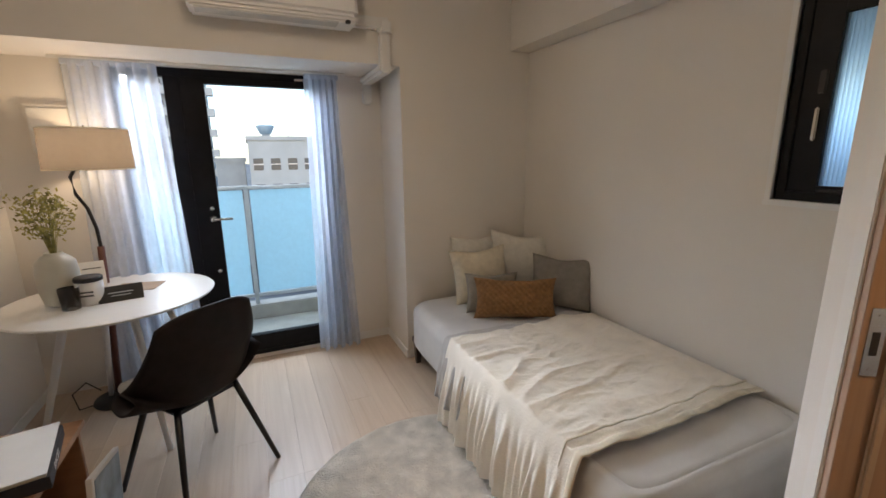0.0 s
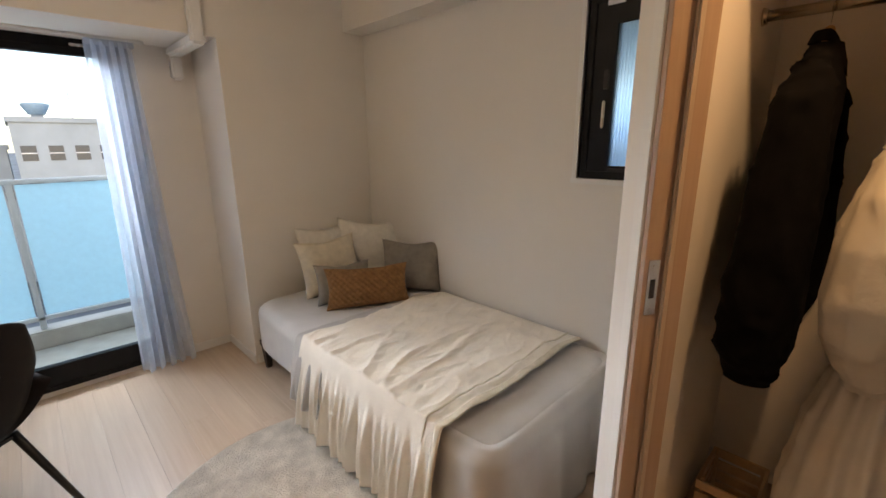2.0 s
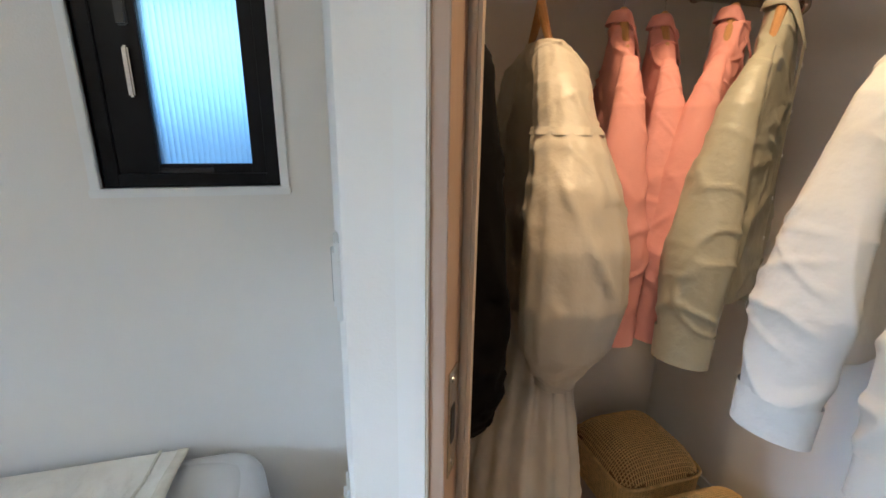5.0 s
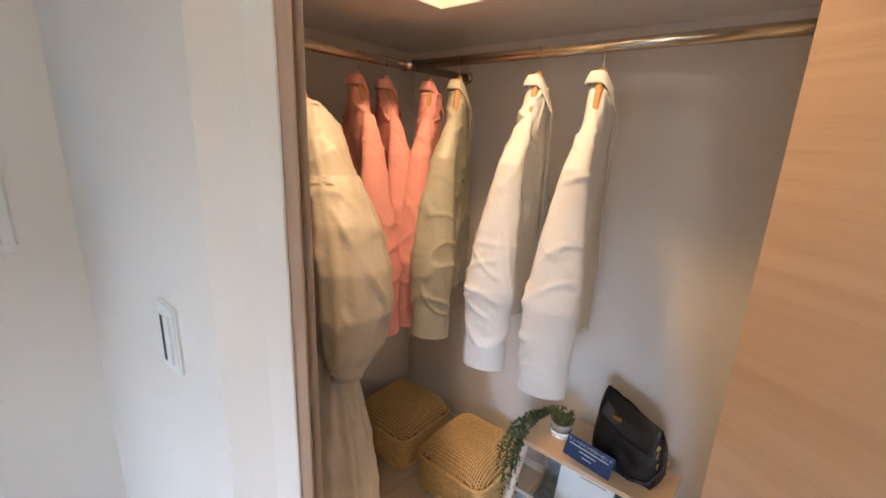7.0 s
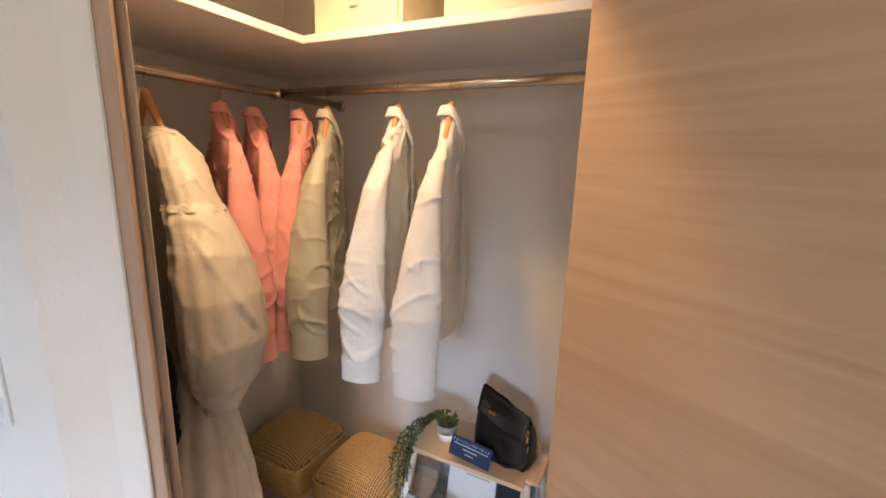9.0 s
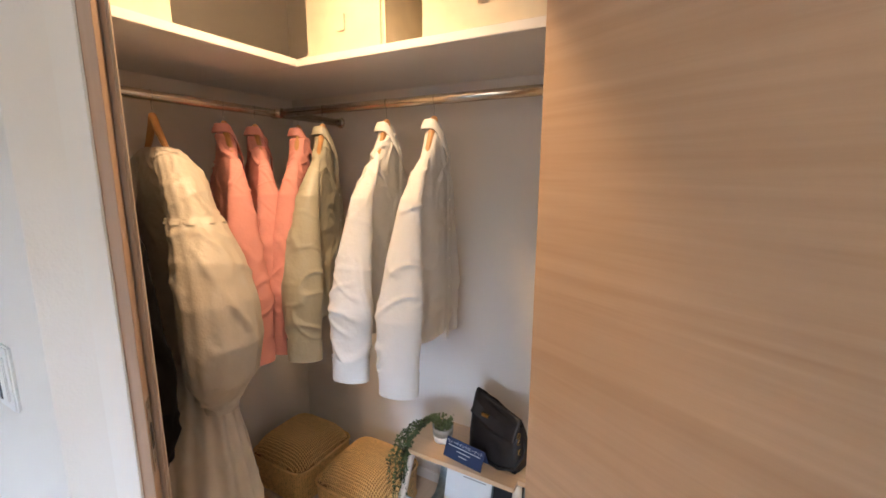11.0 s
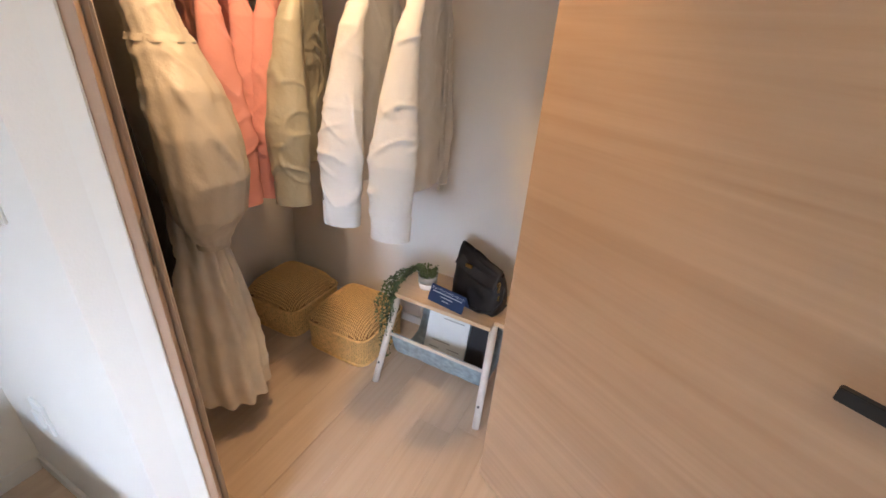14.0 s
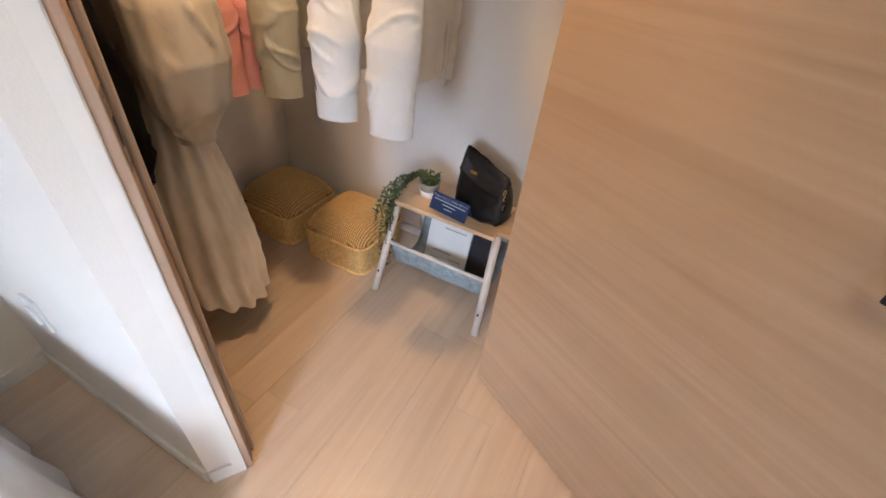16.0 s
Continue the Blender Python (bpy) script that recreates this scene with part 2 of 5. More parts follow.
CONCRETE = mat("balcony_floor", (0.40, 0.39, 0.35), 0.8, vary=0.08, scale=6)
BUILDING = mat("render_white", (0.40, 0.44, 0.46), 0.85, vary=0.06, scale=0.4)
BUILDING2 = mat("render_grey", (0.27, 0.31, 0.34), 0.85, vary=0.08, scale=0.4)
DARKGLASS = mat("dark_window", (0.06, 0.075, 0.09), 0.2)
TANK = mat("blue_tank", (0.30, 0.42, 0.52), 0.6)
GLASS = glass("clear_glass", 0.0, (0.97, 0.99, 1.0), clear=1)
DRINKGLASS = glass("drinking_glass", 0.0)
FROST = glass("frosted_glass", 0.55, (0.70, 0.88, 1.0))
BALCONYGLASS = voile("frosted_rail_glass", (0.60, 0.82, 0.90), 0.05)
VOILE = voile("sheer_voile", (0.78, 0.84, 0.94), 0.42)
LAMPGLOW = glow("lamp_diffuser", (1.0, 0.82, 0.55), 3.0)


# ---- mesh helpers ----
def finish(bm, name, material, smooth=False):
    me = bpy.data.meshes.new(name)
    bmesh.ops.recalc_face_normals(bm, faces=bm.faces)
    bm.to_mesh(me)
    bm.free()
    if smooth:
        for p in me.polygons:
            p.use_smooth = True
    if material:
        me.materials.append(material)
    return me


def thing(name, bm, material, label="", category="", group="", kind="", m=None, smooth=False):
    ob = new(name, finish(bm, name, material, smooth))
    if m is not None:
        ob.matrix_world = m
    return tagged(ob, label, category, group, kind)


def empty(name, label="", category="", group="", m=None):
    ob = new(name)
    ob.empty_display_size = 0.05
    if m is not None:
        ob.matrix_basis = m
    return tagged(ob, label, category, group)


def part(name, bm, material, parent, label="", smooth=False, m=None):
    ob = new(name, finish(bm, name, material, smooth))
    ob.parent = parent
    if m is not None:
        ob.matrix_basis = m
    return tagged(ob, label)


def box(x0, x1, y0, y1, z0, z1, bevel=0.0, bm=None, m=None, seg=2):
    """A box, with rounded edges if bevel is given, added to bm."""
    b = bmesh.new()
    bmesh.ops.create_cube(b, size=1)
    for v in b.verts:
        v.co = Vector(((x0 + x1) / 2 + v.co.x * (x1 - x0), (y0 + y1) / 2 + v.co.y * (y1 - y0), (z0 + z1) / 2 + v.co.z * (z1 - z0)))
    if bevel:
        bmesh.ops.bevel(b, geom=list(b.edges), offset=bevel, segments=seg, affect="EDGES")
    if m is not None:
        bmesh.ops.transform(b, matrix=m, verts=b.verts)
    return join(bm, b)


def join(bm, b):
    if bm is None:
        return b
    me = bpy.data.meshes.new("tmp")
    b.to_mesh(me)
    b.free()
    bm.from_mesh(me)
    bpy.data.meshes.remove(me)
    return bm


def tube(points, radius, sides=10, bm=None, closed=False, flat=1.0):
    """A round bar through the points; radius one number or one a point."""
    b = bmesh.new()
    pts = [Vector(p) for p in points]
    rings = []
    up = Vector((0, 0, 1))
    for i, p in enumerate(pts):
        d = (pts[min(i + 1, len(pts) - 1)] - pts[max(i - 1, 0)]).normalized()
        s = d.cross(up)
        if s.length < 1e-3:
            s = d.cross(Vector((0, 1, 0)))
        s.normalize()
        u = s.cross(d).normalized()
        r = radius[i] if isinstance(radius, (list, tuple)) else radius
        rings.append([b.verts.new(p + (s * math.cos(a) * r + u * math.sin(a) * r * flat)) for a in (2 * math.pi * k / sides for k in range(sides))])
    for a, c in zip(rings, rings[1:]):
        for k in range(sides):
            b.faces.new((a[k], a[(k + 1) % sides], c[(k + 1) % sides], c[k]))
    b.faces.new(rings[0][::-1])
    b.faces.new(rings[-1])
    return join(bm, b)


def lathe(profile, sides=32, bm=None, m=None, cap=True):
    """A turned shape from (radius, z) pairs."""
    b = bmesh.new()
    rings = [[b.verts.new((r * math.cos(2 * math.pi * k / sides), r * math.sin(2 * math.pi * k / sides), z)) for k in range(sides)] for r, z in profile]
    for a, c in zip(rings, rings[1:]):
        for k in range(sides):
            b.faces.new((a[k], a[(k + 1) % sides], c[(k + 1) % sides], c[k]))
    if cap:
        b.faces.new(rings[0][::-1])
        b.faces.new(rings[-1])
    if m is not None:
        bmesh.ops.transform(b, matrix=m, verts=b.verts)
    return join(bm, b)


def sheet(fn, nu, nv, bm=None, thick=0.0, wrap=False):
    """A grid of fn(u, v), u and v from 0 to 1, with a thickness if given."""
    b = bmesh.new()
    g = [[b.verts.new(fn(i / nu, j / nv)) for j in range(nv + 1)] for i in range(nu + (0 if wrap else 1))]
    n = len(g)
    for i in range(nu):
        for j in range(nv):
            b.faces.new((g[i][j], g[(i + 1) % n][j], g[(i + 1) % n][j + 1], g[i][j + 1]))
    if thick:
        bmesh.ops.recalc_face_normals(b, faces=b.faces)
        bmesh.ops.solidify(b, geom=list(b.faces), thickness=thick)
    return join(bm, b)


def prism(points, z0, z1, bm=None):
    """An upright prism over a polygon."""
    b = bmesh.new()
    lo = [b.verts.new((x, y, z0)) for x, y in points]
    hi = [b.verts.new((x, y, z1)) for x, y in points]
    b.faces.new(lo[::-1])
    b.faces.new(hi)
    for i in range(len(points)):
        j = (i + 1) % len(points)
        b.faces.new((lo[i], lo[j], hi[j], hi[i]))
    return join(bm, b)


def wob(x, y, z, s=1.0):
    return noise.noise(Vector((x * s, y * s, z * s)))


def upto(a, b, x):
    t = max(0.0, min(1.0, (x - a) / (b - a)))
    return t * t * (3 - 2 * t)


def lettering(text, size, material, parent, m, label=""):
    """Flat letters of the built-in font, centred on the origin of m, facing its +z."""
    cu = bpy.data.curves.new("letters", "FONT")
    cu.body, cu.size, cu.align_x, cu.align_y, cu.extrude = text, size, "CENTER", "CENTER", 0.0003
    tmp = bpy.data.objects.new("letters", cu)
    scene.collection.objects.link(tmp)
    bpy.context.view_layer.update()
    me = bpy.data.meshes.new_from_object(tmp.evaluated_get(bpy.context.evaluated_depsgraph_get()))
    bpy.data.objects.remove(tmp)
    bpy.data.curves.remove(cu)
    me.materials.clear()
    me.materials.append(material)
    ob = new("lettering", me)
    ob.parent = parent
    ob.matrix_basis = m
    return tagged(ob, label)


# ---- plan ----
E, H, B, W, S = 0.81, 2.20, 2.66, -2.28, -1.62      # east wall, head wall, balcony wall, west wall, south wall
PX = -0.14                                          # west edge of the head wall
CEILZ, SOFF = 2.42, 1.94
CX, CY, CW = 0.98, -1.38, -0.66                     # closet: east, south and west inner faces
ALONG = Vector((-0.5562, -0.8310, 0))               # along the slanting closet front, from its corner
OUT = Vector((-0.8310, 0.5562, 0))                  # from the closet front into the room
HINGE = 0.928


def slant(a, o, z):
    return ALONG * a + OUT * o + Vector((0, 0, z))


SLANT = Matrix(((ALONG.x, OUT.x, 0, 0), (ALONG.y, OUT.y, 0, 0), (0, 0, 1, 0), (0, 0, 0, 1)))


def wall(name, bm, material=PLASTER, label="cream textured wallpaper wall"):
    return thing(name, bm, material, label, "wall", kind="structure")


T = 0.12
# window opening in the east wall
WY0, WY1, WZ0, WZ1 = 0.135, 0.552, 1.222, 1.975
b = box(E, E + T, 0, WY0, 0, CEILZ)
box(E, E + T, WY1, H + T, 0, CEILZ, bm=b)
box(E, E + T, WY0, WY1, 0, WZ0, bm=b)
box(E, E + T, WY0, WY1, WZ1, CEILZ, bm=b)
wall("wall_east", b)
wall("wall_head", box(PX, E, H, B + T, 0, CEILZ))
# balcony wall round its glazed opening
GX0, GX1, GZ0, GZ1 = -1.72, -0.46, 0.03, 1.93
b = box(W, GX0, B, B + T, 0, CEILZ)
box(GX1, PX, B, B + T, 0, CEILZ, bm=b)
box(GX0, GX1, B, B + T, GZ1, CEILZ, bm=b)
box(GX0, GX1, B, B + T, -0.1, GZ0, bm=b)
wall("wall_balcony", b)
wall("soffit", box(W, PX, H, B, SOFF, CEILZ), label="cream boxed beam over the balcony door")
wall("beam_east", box(0.655, E, 0, H, 2.09, CEILZ), label="cream boxed beam along the wall")
wall("wall_west", box(W - T, W, S - T, B + T, 0, CEILZ))
wall("wall_south", box(W, CW, S - T, S, 0, CEILZ))
# closet walls
wall("wall_closet_north", prism([(0, 0), (E, 0), (E, -0.1), (0.045, -0.1), tuple(slant(0.088, -0.10, 0).xy), tuple(slant(0.088, 0, 0).xy)], 0, CEILZ))
wall("wall_closet_east", box(CX, CX + T, CY - T, -0.1, 0, CEILZ))
wall("wall_closet_link", box(E, CX + T, -0.1, 0, 0, CEILZ))
wall("wall_closet_south", box(CW - 0.1, CX, CY - T, CY, 0, CEILZ))
wall("wall_closet_west", prism([tuple(slant(1.036, 0, 0).xy), tuple(slant(1.12, 0, 0).xy), (CW - 0.1, -1.0), (CW - 0.1, CY), (CW, CY), (CW, -1.02), tuple(slant(1.036, -0.04, 0).xy)], 0, CEILZ))
wall("wall_closet_over_door", box(0.088, 1.036, -0.10, 0, 2.06, CEILZ, m=SLANT))
wall("wall_south_closet", box(CW - 0.1, CW, S - T, CY, 0, CEILZ))
thing("ceiling", box(W - T, CX + T, S - T, B + T, CEILZ, CEILZ + 0.1), CEIL, "white papered ceiling", "ceiling", kind="structure")
thing("floor_slab", box(W - T, CX + T, S - T, B + 0.02, -0.12, -0.016), mat("floor_joint", (0.30, 0.23, 0.17), 0.7), "dark joint layer under the floor boards", "floor", kind="structure")

# ---- trim ----
for nm, bm in (("baseboard_switch_wall", box(0.004, E, 0, 0.009, 0, 0.06, 0.002)), ("baseboard_east", box(E - 0.009, E, 0.012, H, 0, 0.06, 0.002)),
               ("baseboard_head", box(PX + 0.01, E - 0.01, H - 0.009, H, 0, 0.06, 0.002)), ("baseboard_recess", box(PX - 0.009, PX, H, B, 0, 0.06, 0.002)),
               ("baseboard_slant", box(0.002, 0.085, 0, 0.009, 0, 0.06, 0.002, m=SLANT)), ("baseboard_west", box(W, W + 0.009, S, B, 0, 0.06, 0.002)),
               ("baseboard_closet_south", box(CW, CX, CY, CY + 0.009, 0, 0.05, 0.002)), ("baseboard_closet_east", box(CX - 0.009, CX, CY + 0.01, -0.1, 0, 0.05, 0.002)),
               ("baseboard_balcony", box(GX1, PX - 0.01, B - 0.009, B, 0, 0.06, 0.002))):
    thing(nm, bm, TRIM, "thin white skirting board", "baseboard", kind="structure")

# ---- closet door frame and open door ----
fr = tagged(new("door_frame"), "oak-veneer closet door frame with white casing", "door frame", kind="structure")
part("casing", box(0.062, 0.096, 0.001, 0.010, 0, 2.10, 0.002, m=SLANT), CASING, fr)
part("casing", box(1.030, 1.085, 0.001, 0.010, 0, 2.10, 0.002, m=SLANT), CASING, fr)
part("casing", box(0.096, 1.030, 0.001, 0.010, 2.055, 2.10, 0.002, m=SLANT), CASING, fr)
part("jamb", box(0.088, 0.113, -0.104, 0.004, 0, 2.055, 0.001, m=SLANT), JAMBWOOD, fr, "oak veneer jamb")
part("jamb", box(1.018, 1.036, -0.04, 0.004, 0, 2.055, 0.001, m=SLANT), JAMBWOOD, fr)
part("head_jamb", box(0.113, 1.018, -0.104, 0.004, 2.03, 2.055, 0.001, m=SLANT), JAMBWOOD, fr)
part("stop_bead", box(0.113, 0.126, -0.060, -0.042, 0, 2.03, 0.004, m=SLANT), STOPBEAD, fr, "rounded beige stop bead")
sp = part("strike_plate", box(0.113, 0.1145, -0.034, -0.006, 1.00, 1.13, 0.0004, m=SLANT), CHROME, fr, "steel strike plate")
part("latch_hole", box(0.1143, 0.1152, -0.026, -0.014, 1.04, 1.085, m=SLANT), INK, sp)
for z in (1.012, 1.116):
    part("screw", lathe([(0.003, 0), (0.003, 0.001)], 10, m=SLANT @ pose(0.1144, -0.020, z, 0, 90, 0)), CHROME, sp)

LEAFW = 0.845
door = tagged(new("door_1"), "pale oak-veneer closet door standing wide open", "door", kind="structure")
door.matrix_world = Matrix.Translation(slant(HINGE + 0.012, 0.02, 0.008)) @ pose(0, 0, 0, 0, 0, 152)
part("leaf", box(0, LEAFW, -0.034, 0, 0, 2.02, 0.0015), DOORWOOD, door)
for side in (1, -1):
    y = 0.0 if side > 0 else -0.034
    h = part("handle", box(LEAFW - 0.082, LEAFW - 0.030, min(y, y + side * 0.009), max(y, y + side * 0.009), 1.015, 1.067, 0.0015), BLACK, door, "square matt black lever handle")
    part("neck", box(LEAFW - 0.066, LEAFW - 0.046, min(y, y + side * 0.045), max(y, y + side * 0.045), 1.030, 1.052, 0.001), BLACK, h)
    part("lever", box(LEAFW - 0.185, LEAFW - 0.044, min(y + side * 0.043, y + side * 0.056), max(y + side * 0.043, y + side * 0.056), 1.030, 1.052, 0.0015), BLACK, h)
for z in (0.22, 1.02, 1.80):
    part("hinge", tube([(-0.006, 0.006, z - 0.05), (-0.006, 0.006, z + 0.05)], 0.006, 8), CHROME, door, "steel hinge knuckle")
part("latch", box(LEAFW, LEAFW + 0.0015, -0.028, -0.006, 0.96, 1.12), CHROME, door, "steel latch plate")

# ---- neighbouring door in the same slanting wall ----
wall("wall_slant", box(1.112, 1.16, -0.10, -0.002, 0, CEILZ, m=SLANT))
wall("wall_slant_end", box(1.90, 2.02, -0.10, -0.002, 0, CEILZ, m=SLANT))
wall("wall_slant_over_door", box(1.16, 1.90, -0.10, -0.002, 2.055, CEILZ, m=SLANT))
d3 = tagged(new("door_3"), "closed pale oak-veneer door beside the closet", "door", kind="structure")
d3.matrix_world = SLANT
part("casing", box(1.118, 1.166, -0.002, 0.010, 0, 2.10, 0.002), JAMBWOOD, d3)
part("casing", box(1.894, 1.942, -0.002, 0.010, 0, 2.10, 0.002), JAMBWOOD, d3)
part("casing", box(1.166, 1.894, -0.002, 0.010, 2.05, 2.10, 0.002), JAMBWOOD, d3)
part("leaf", box(1.170, 1.890, -0.036, 0.002, 0.008, 2.046, 0.0015), DOORWOOD, d3)
for z in (0.25, 1.05, 1.80):
    part("hinge", tube([(1.168, 0.008, z - 0.05), (1.168, 0.008, z + 0.05)], 0.006, 8), CHROME, d3, "steel hinge knuckle")
h3 = part("handle", box(1.80, 1.852, 0.002, 0.011, 1.005, 1.057, 0.0015), BLACK, d3, "square matt black lever handle")
part("neck", box(1.816, 1.836, 0.010, 0.046, 1.020, 1.042, 0.001), BLACK, h3)
part("lever", box(1.70, 1.838, 0.044, 0.056, 1.020, 1.042, 0.0015), BLACK, h3)

# ---- switch on the closet side wall ----
sw = empty("light_switch", "white rectangular wall switch plate with wide rocker", "light switch", m=pose(0.178, 0, 1.165))
part("plate", box(-0.036, 0.036, 0, 0.008, -0.06, 0.06, 0.003), WHITE, sw)
part("rocker", box(-0.021, 0.021, 0.008, 0.0115, -0.042, 0.042, 0.002), WHITE, sw)
part("rocker_gap", box(0.002, 0.013, 0.0112, 0.0121, -0.040, 0.040), INK, sw, "dark gap beside the rocker")
ot = empty("wall_outlet", "white wall outlet below the light switch", "outlet", m=pose(0.52, 0, 0.42))
part("plate", box(-0.036, 0.036, 0, 0.008, -0.06, 0.06, 0.003), WHITE, ot)
part("socket", box(-0.018, 0.018, 0.008, 0.016, -0.03, 0.03, 0.003), WHITE, ot)

# ---- east window ----
win = tagged(new("window_1"), "narrow black-framed casement window with ribbed frosted glass", "window", kind="structure")
wt = 0.022
for bmx in (box(E - 0.012, E + 0.075, WY0 - wt, WY0, WZ0 - wt, WZ1 + wt, 0.002), box(E - 0.012, E + 0.075, WY1, WY1 + wt, WZ0 - wt, WZ1 + wt, 0.002),
            box(E - 0.012, E + 0.075, WY0, WY1, WZ1, WZ1 + wt, 0.002)):
    part("reveal", bmx, TRIM, win)
part("window_sill", box(E - 0.016, E + 0.075, WY0 - wt - 0.004, WY1 + wt + 0.004, WZ0 - wt, WZ0, 0.003), TRIM, win)
fx0, fx1 = E + 0.012, E + 0.085


def ring(y0, y1, z0, z1, w, x0, x1):
    b = box(x0, x1, y0, y0 + w, z0, z1, 0.002)
    box(x0, x1, y1 - w, y1, z0, z1, 0.002, bm=b)
    box(x0, x1, y0 + w, y1 - w, z0, z0 + w, 0.002, bm=b)
    box(x0, x1, y0 + w, y1 - w, z1 - w, z1, 0.002, bm=b)
    return b


part("window_frame", ring(WY0, WY1, WZ0, WZ1, 0.034, fx0, fx1), BLACKFRAME, win)
sash = part("sash", box(E + 0.02, E + 0.06, 0.425, WY1 - 0.034, WZ0 + 0.034, WZ1 - 0.034, 0.002), BLACKFRAME, win)
part("sash_rail", box(E + 0.02, E + 0.06, WY0 + 0.034, 0.205, WZ0 + 0.034, WZ1 - 0.034, 0.002), BLACKFRAME, win)
part("sash_rail", box(E + 0.02, E + 0.06, 0.205, 0.425, WZ0 + 0.034, WZ0 + 0.058, 0.002), BLACKFRAME, win)
part("sash_rail", box(E + 0.02, E + 0.06, 0.205, 0.425, 1.855, WZ1 - 0.034, 0.002), BLACKFRAME, win)
part("stay", box(E + 0.008, E + 0.02, 0.30, 0.42, WZ0 + 0.036, WZ0 + 0.048, 0.002), BLACK, win)
part("handle", box(E + 0.002, E + 0.02, 0.448, 0.462, 1.44, 1.555, 0.004), CHROME, sash, "small grey metal window handle")
part("handle_base", box(E + 0.010, E + 0.022, 0.443, 0.467, 1.60, 1.68, 0.004), BLACK, sash)
pane = part("pane", sheet(lambda u, v: Vector((E + 0.040 + 0.0016 * math.sin(u * 2 * math.pi * 17), 0.203 + 0.224 * u, 1.278 + 0.58 * v)), 136, 2, thick=0.004), FROST, win, "frosted vertically ribbed pane", smooth=True)
pane.visible_shadow = False
part("sticker", box(E + 0.008, E + 0.0115, 0.40, 0.47, 1.925, 1.955), PAPER, win, "small white label")

# ---- balcony door and fixed light ----
bd = tagged(new("door_2"), "black aluminium glazed balcony door with side light", "door", kind="structure")
yb0, yb1 = B + 0.01, B + 0.07


def bar(x0, x1, z0, z1, y0=yb0, y1=yb1, name="frame", lab=""):
    return part(name, box(x0, x1, y0, y1, z0, z1, 0.003), BLACKFRAME, bd, lab)


bar(GX0, GX0 + 0.04, GZ0, GZ1)
bar(GX1 - 0.06, GX1, GZ0, GZ1)
bar(GX0 + 0.04, GX1 - 0.06, GZ1 - 0.05, GZ1)
bar(GX0 + 0.04, GX1 - 0.06, GZ0, GZ0 + 0.03, B - 0.01)
bar(-1.46, -1.375, GZ0 + 0.03, GZ1 - 0.05, name="mullion")
bar(-1.375, -1.245, GZ0 + 0.03, GZ1 - 0.05, B - 0.005, B + 0.045, "stile")
bar(-0.60, -0.52, GZ0 + 0.03, GZ1 - 0.05, B - 0.005, B + 0.045, "stile")
bar(-1.245, -0.60, GZ0 + 0.03, GZ0 + 0.145, B - 0.005, B + 0.045, "rail")
bar(-1.245, -0.60, 1.845, GZ1 - 0.05, B - 0.005, B + 0.045, "rail")
for x0, x1, z0, z1 in ((-1.245, -0.60, GZ0 + 0.145, 1.845), (GX0 + 0.04, -1.46, GZ0 + 0.03, GZ1 - 0.05)):
    pn = part("pane", box(x0, x1, B + 0.018, B + 0.024, z0, z1), GLASS, bd)
    pn.visible_shadow = False
hd = part("handle", lathe([(0.022, 0), (0.022, 0.008), (0.012, 0.012), (0.012, 0.04)], 20, m=pose(-1.285, B - 0.005, 1.015, 90, 0, 0)), CHROME, bd, "steel lever handle", smooth=True)
part("lever", tube([(-1.285, B - 0.045, 1.015), (-1.25, B - 0.05, 1.017), (-1.17, B - 0.05, 1.017)], 0.008, 10), CHROME, hd, smooth=True)
for z in (1.085, 0.67):
    part("thumb_turn", lathe([(0.016, 0), (0.016, 0.010), (0.008, 0.02)], 18, m=pose(-1.285, B - 0.005, z, 90, 0, 0)), CHROME, bd, "round steel lock", smooth=True)
part("closer_arm", box(-0.72, -0.56, B - 0.03, B - 0.015, 1.885, 1.90, 0.003), CHROME, bd)


# ---- sheer curtains ----
def curtain(x0, x1, y, z0, z1, folds, seed, spread=0.0):
    def f(u, v):
        z = z1 + (z0 - z1) * v
        x = x0 + (x1 - x0) * u + spread * (u - 0.3) * v
        ph = u * folds * 2 * math.pi
        a = 0.028 + 0.012 * v
        return Vector((x + 0.010 * math.sin(ph * 2 + seed), y + a * math.sin(ph + 0.8 * wob(u * 4, seed, v * 1.4)) + 0.03 * wob(u * 3, v * 2, seed) + 0.012 * wob(u * 11, v * 3, seed + 5), z))
    return sheet(f, 90, 26)


cl = empty("curtain", "sheer white voile curtain hanging in soft folds", "curtain", "balcony curtains")
part("cloth", curtain(-1.90, -1.47, B - 0.085, 0.02, 1.915, 6, 3.1, 0.10), VOILE, cl, smooth=True)
part("heading", box(-1.90, -1.47, B - 0.10, B - 0.07, 1.895, 1.925, 0.004), VOILE, cl)
cr = empty("curtain", "sheer white voile curtain hanging in soft folds", "curtain", "balcony curtains")
part("cloth", curtain(-0.665, -0.47, B - 0.085, 0.015, 1.915, 5, 7.7, 0.09), VOILE, cr, smooth=True)
part("heading", box(-0.665, -0.45, B - 0.10, B - 0.07, 1.895, 1.925, 0.004), VOILE, cr)
thing("curtain_rail", box(-1.95, -0.40, B - 0.095, B - 0.075, SOFF - 0.016, SOFF, 0.003), TRIM, "slim white ceiling curtain rail", "curtain rail")

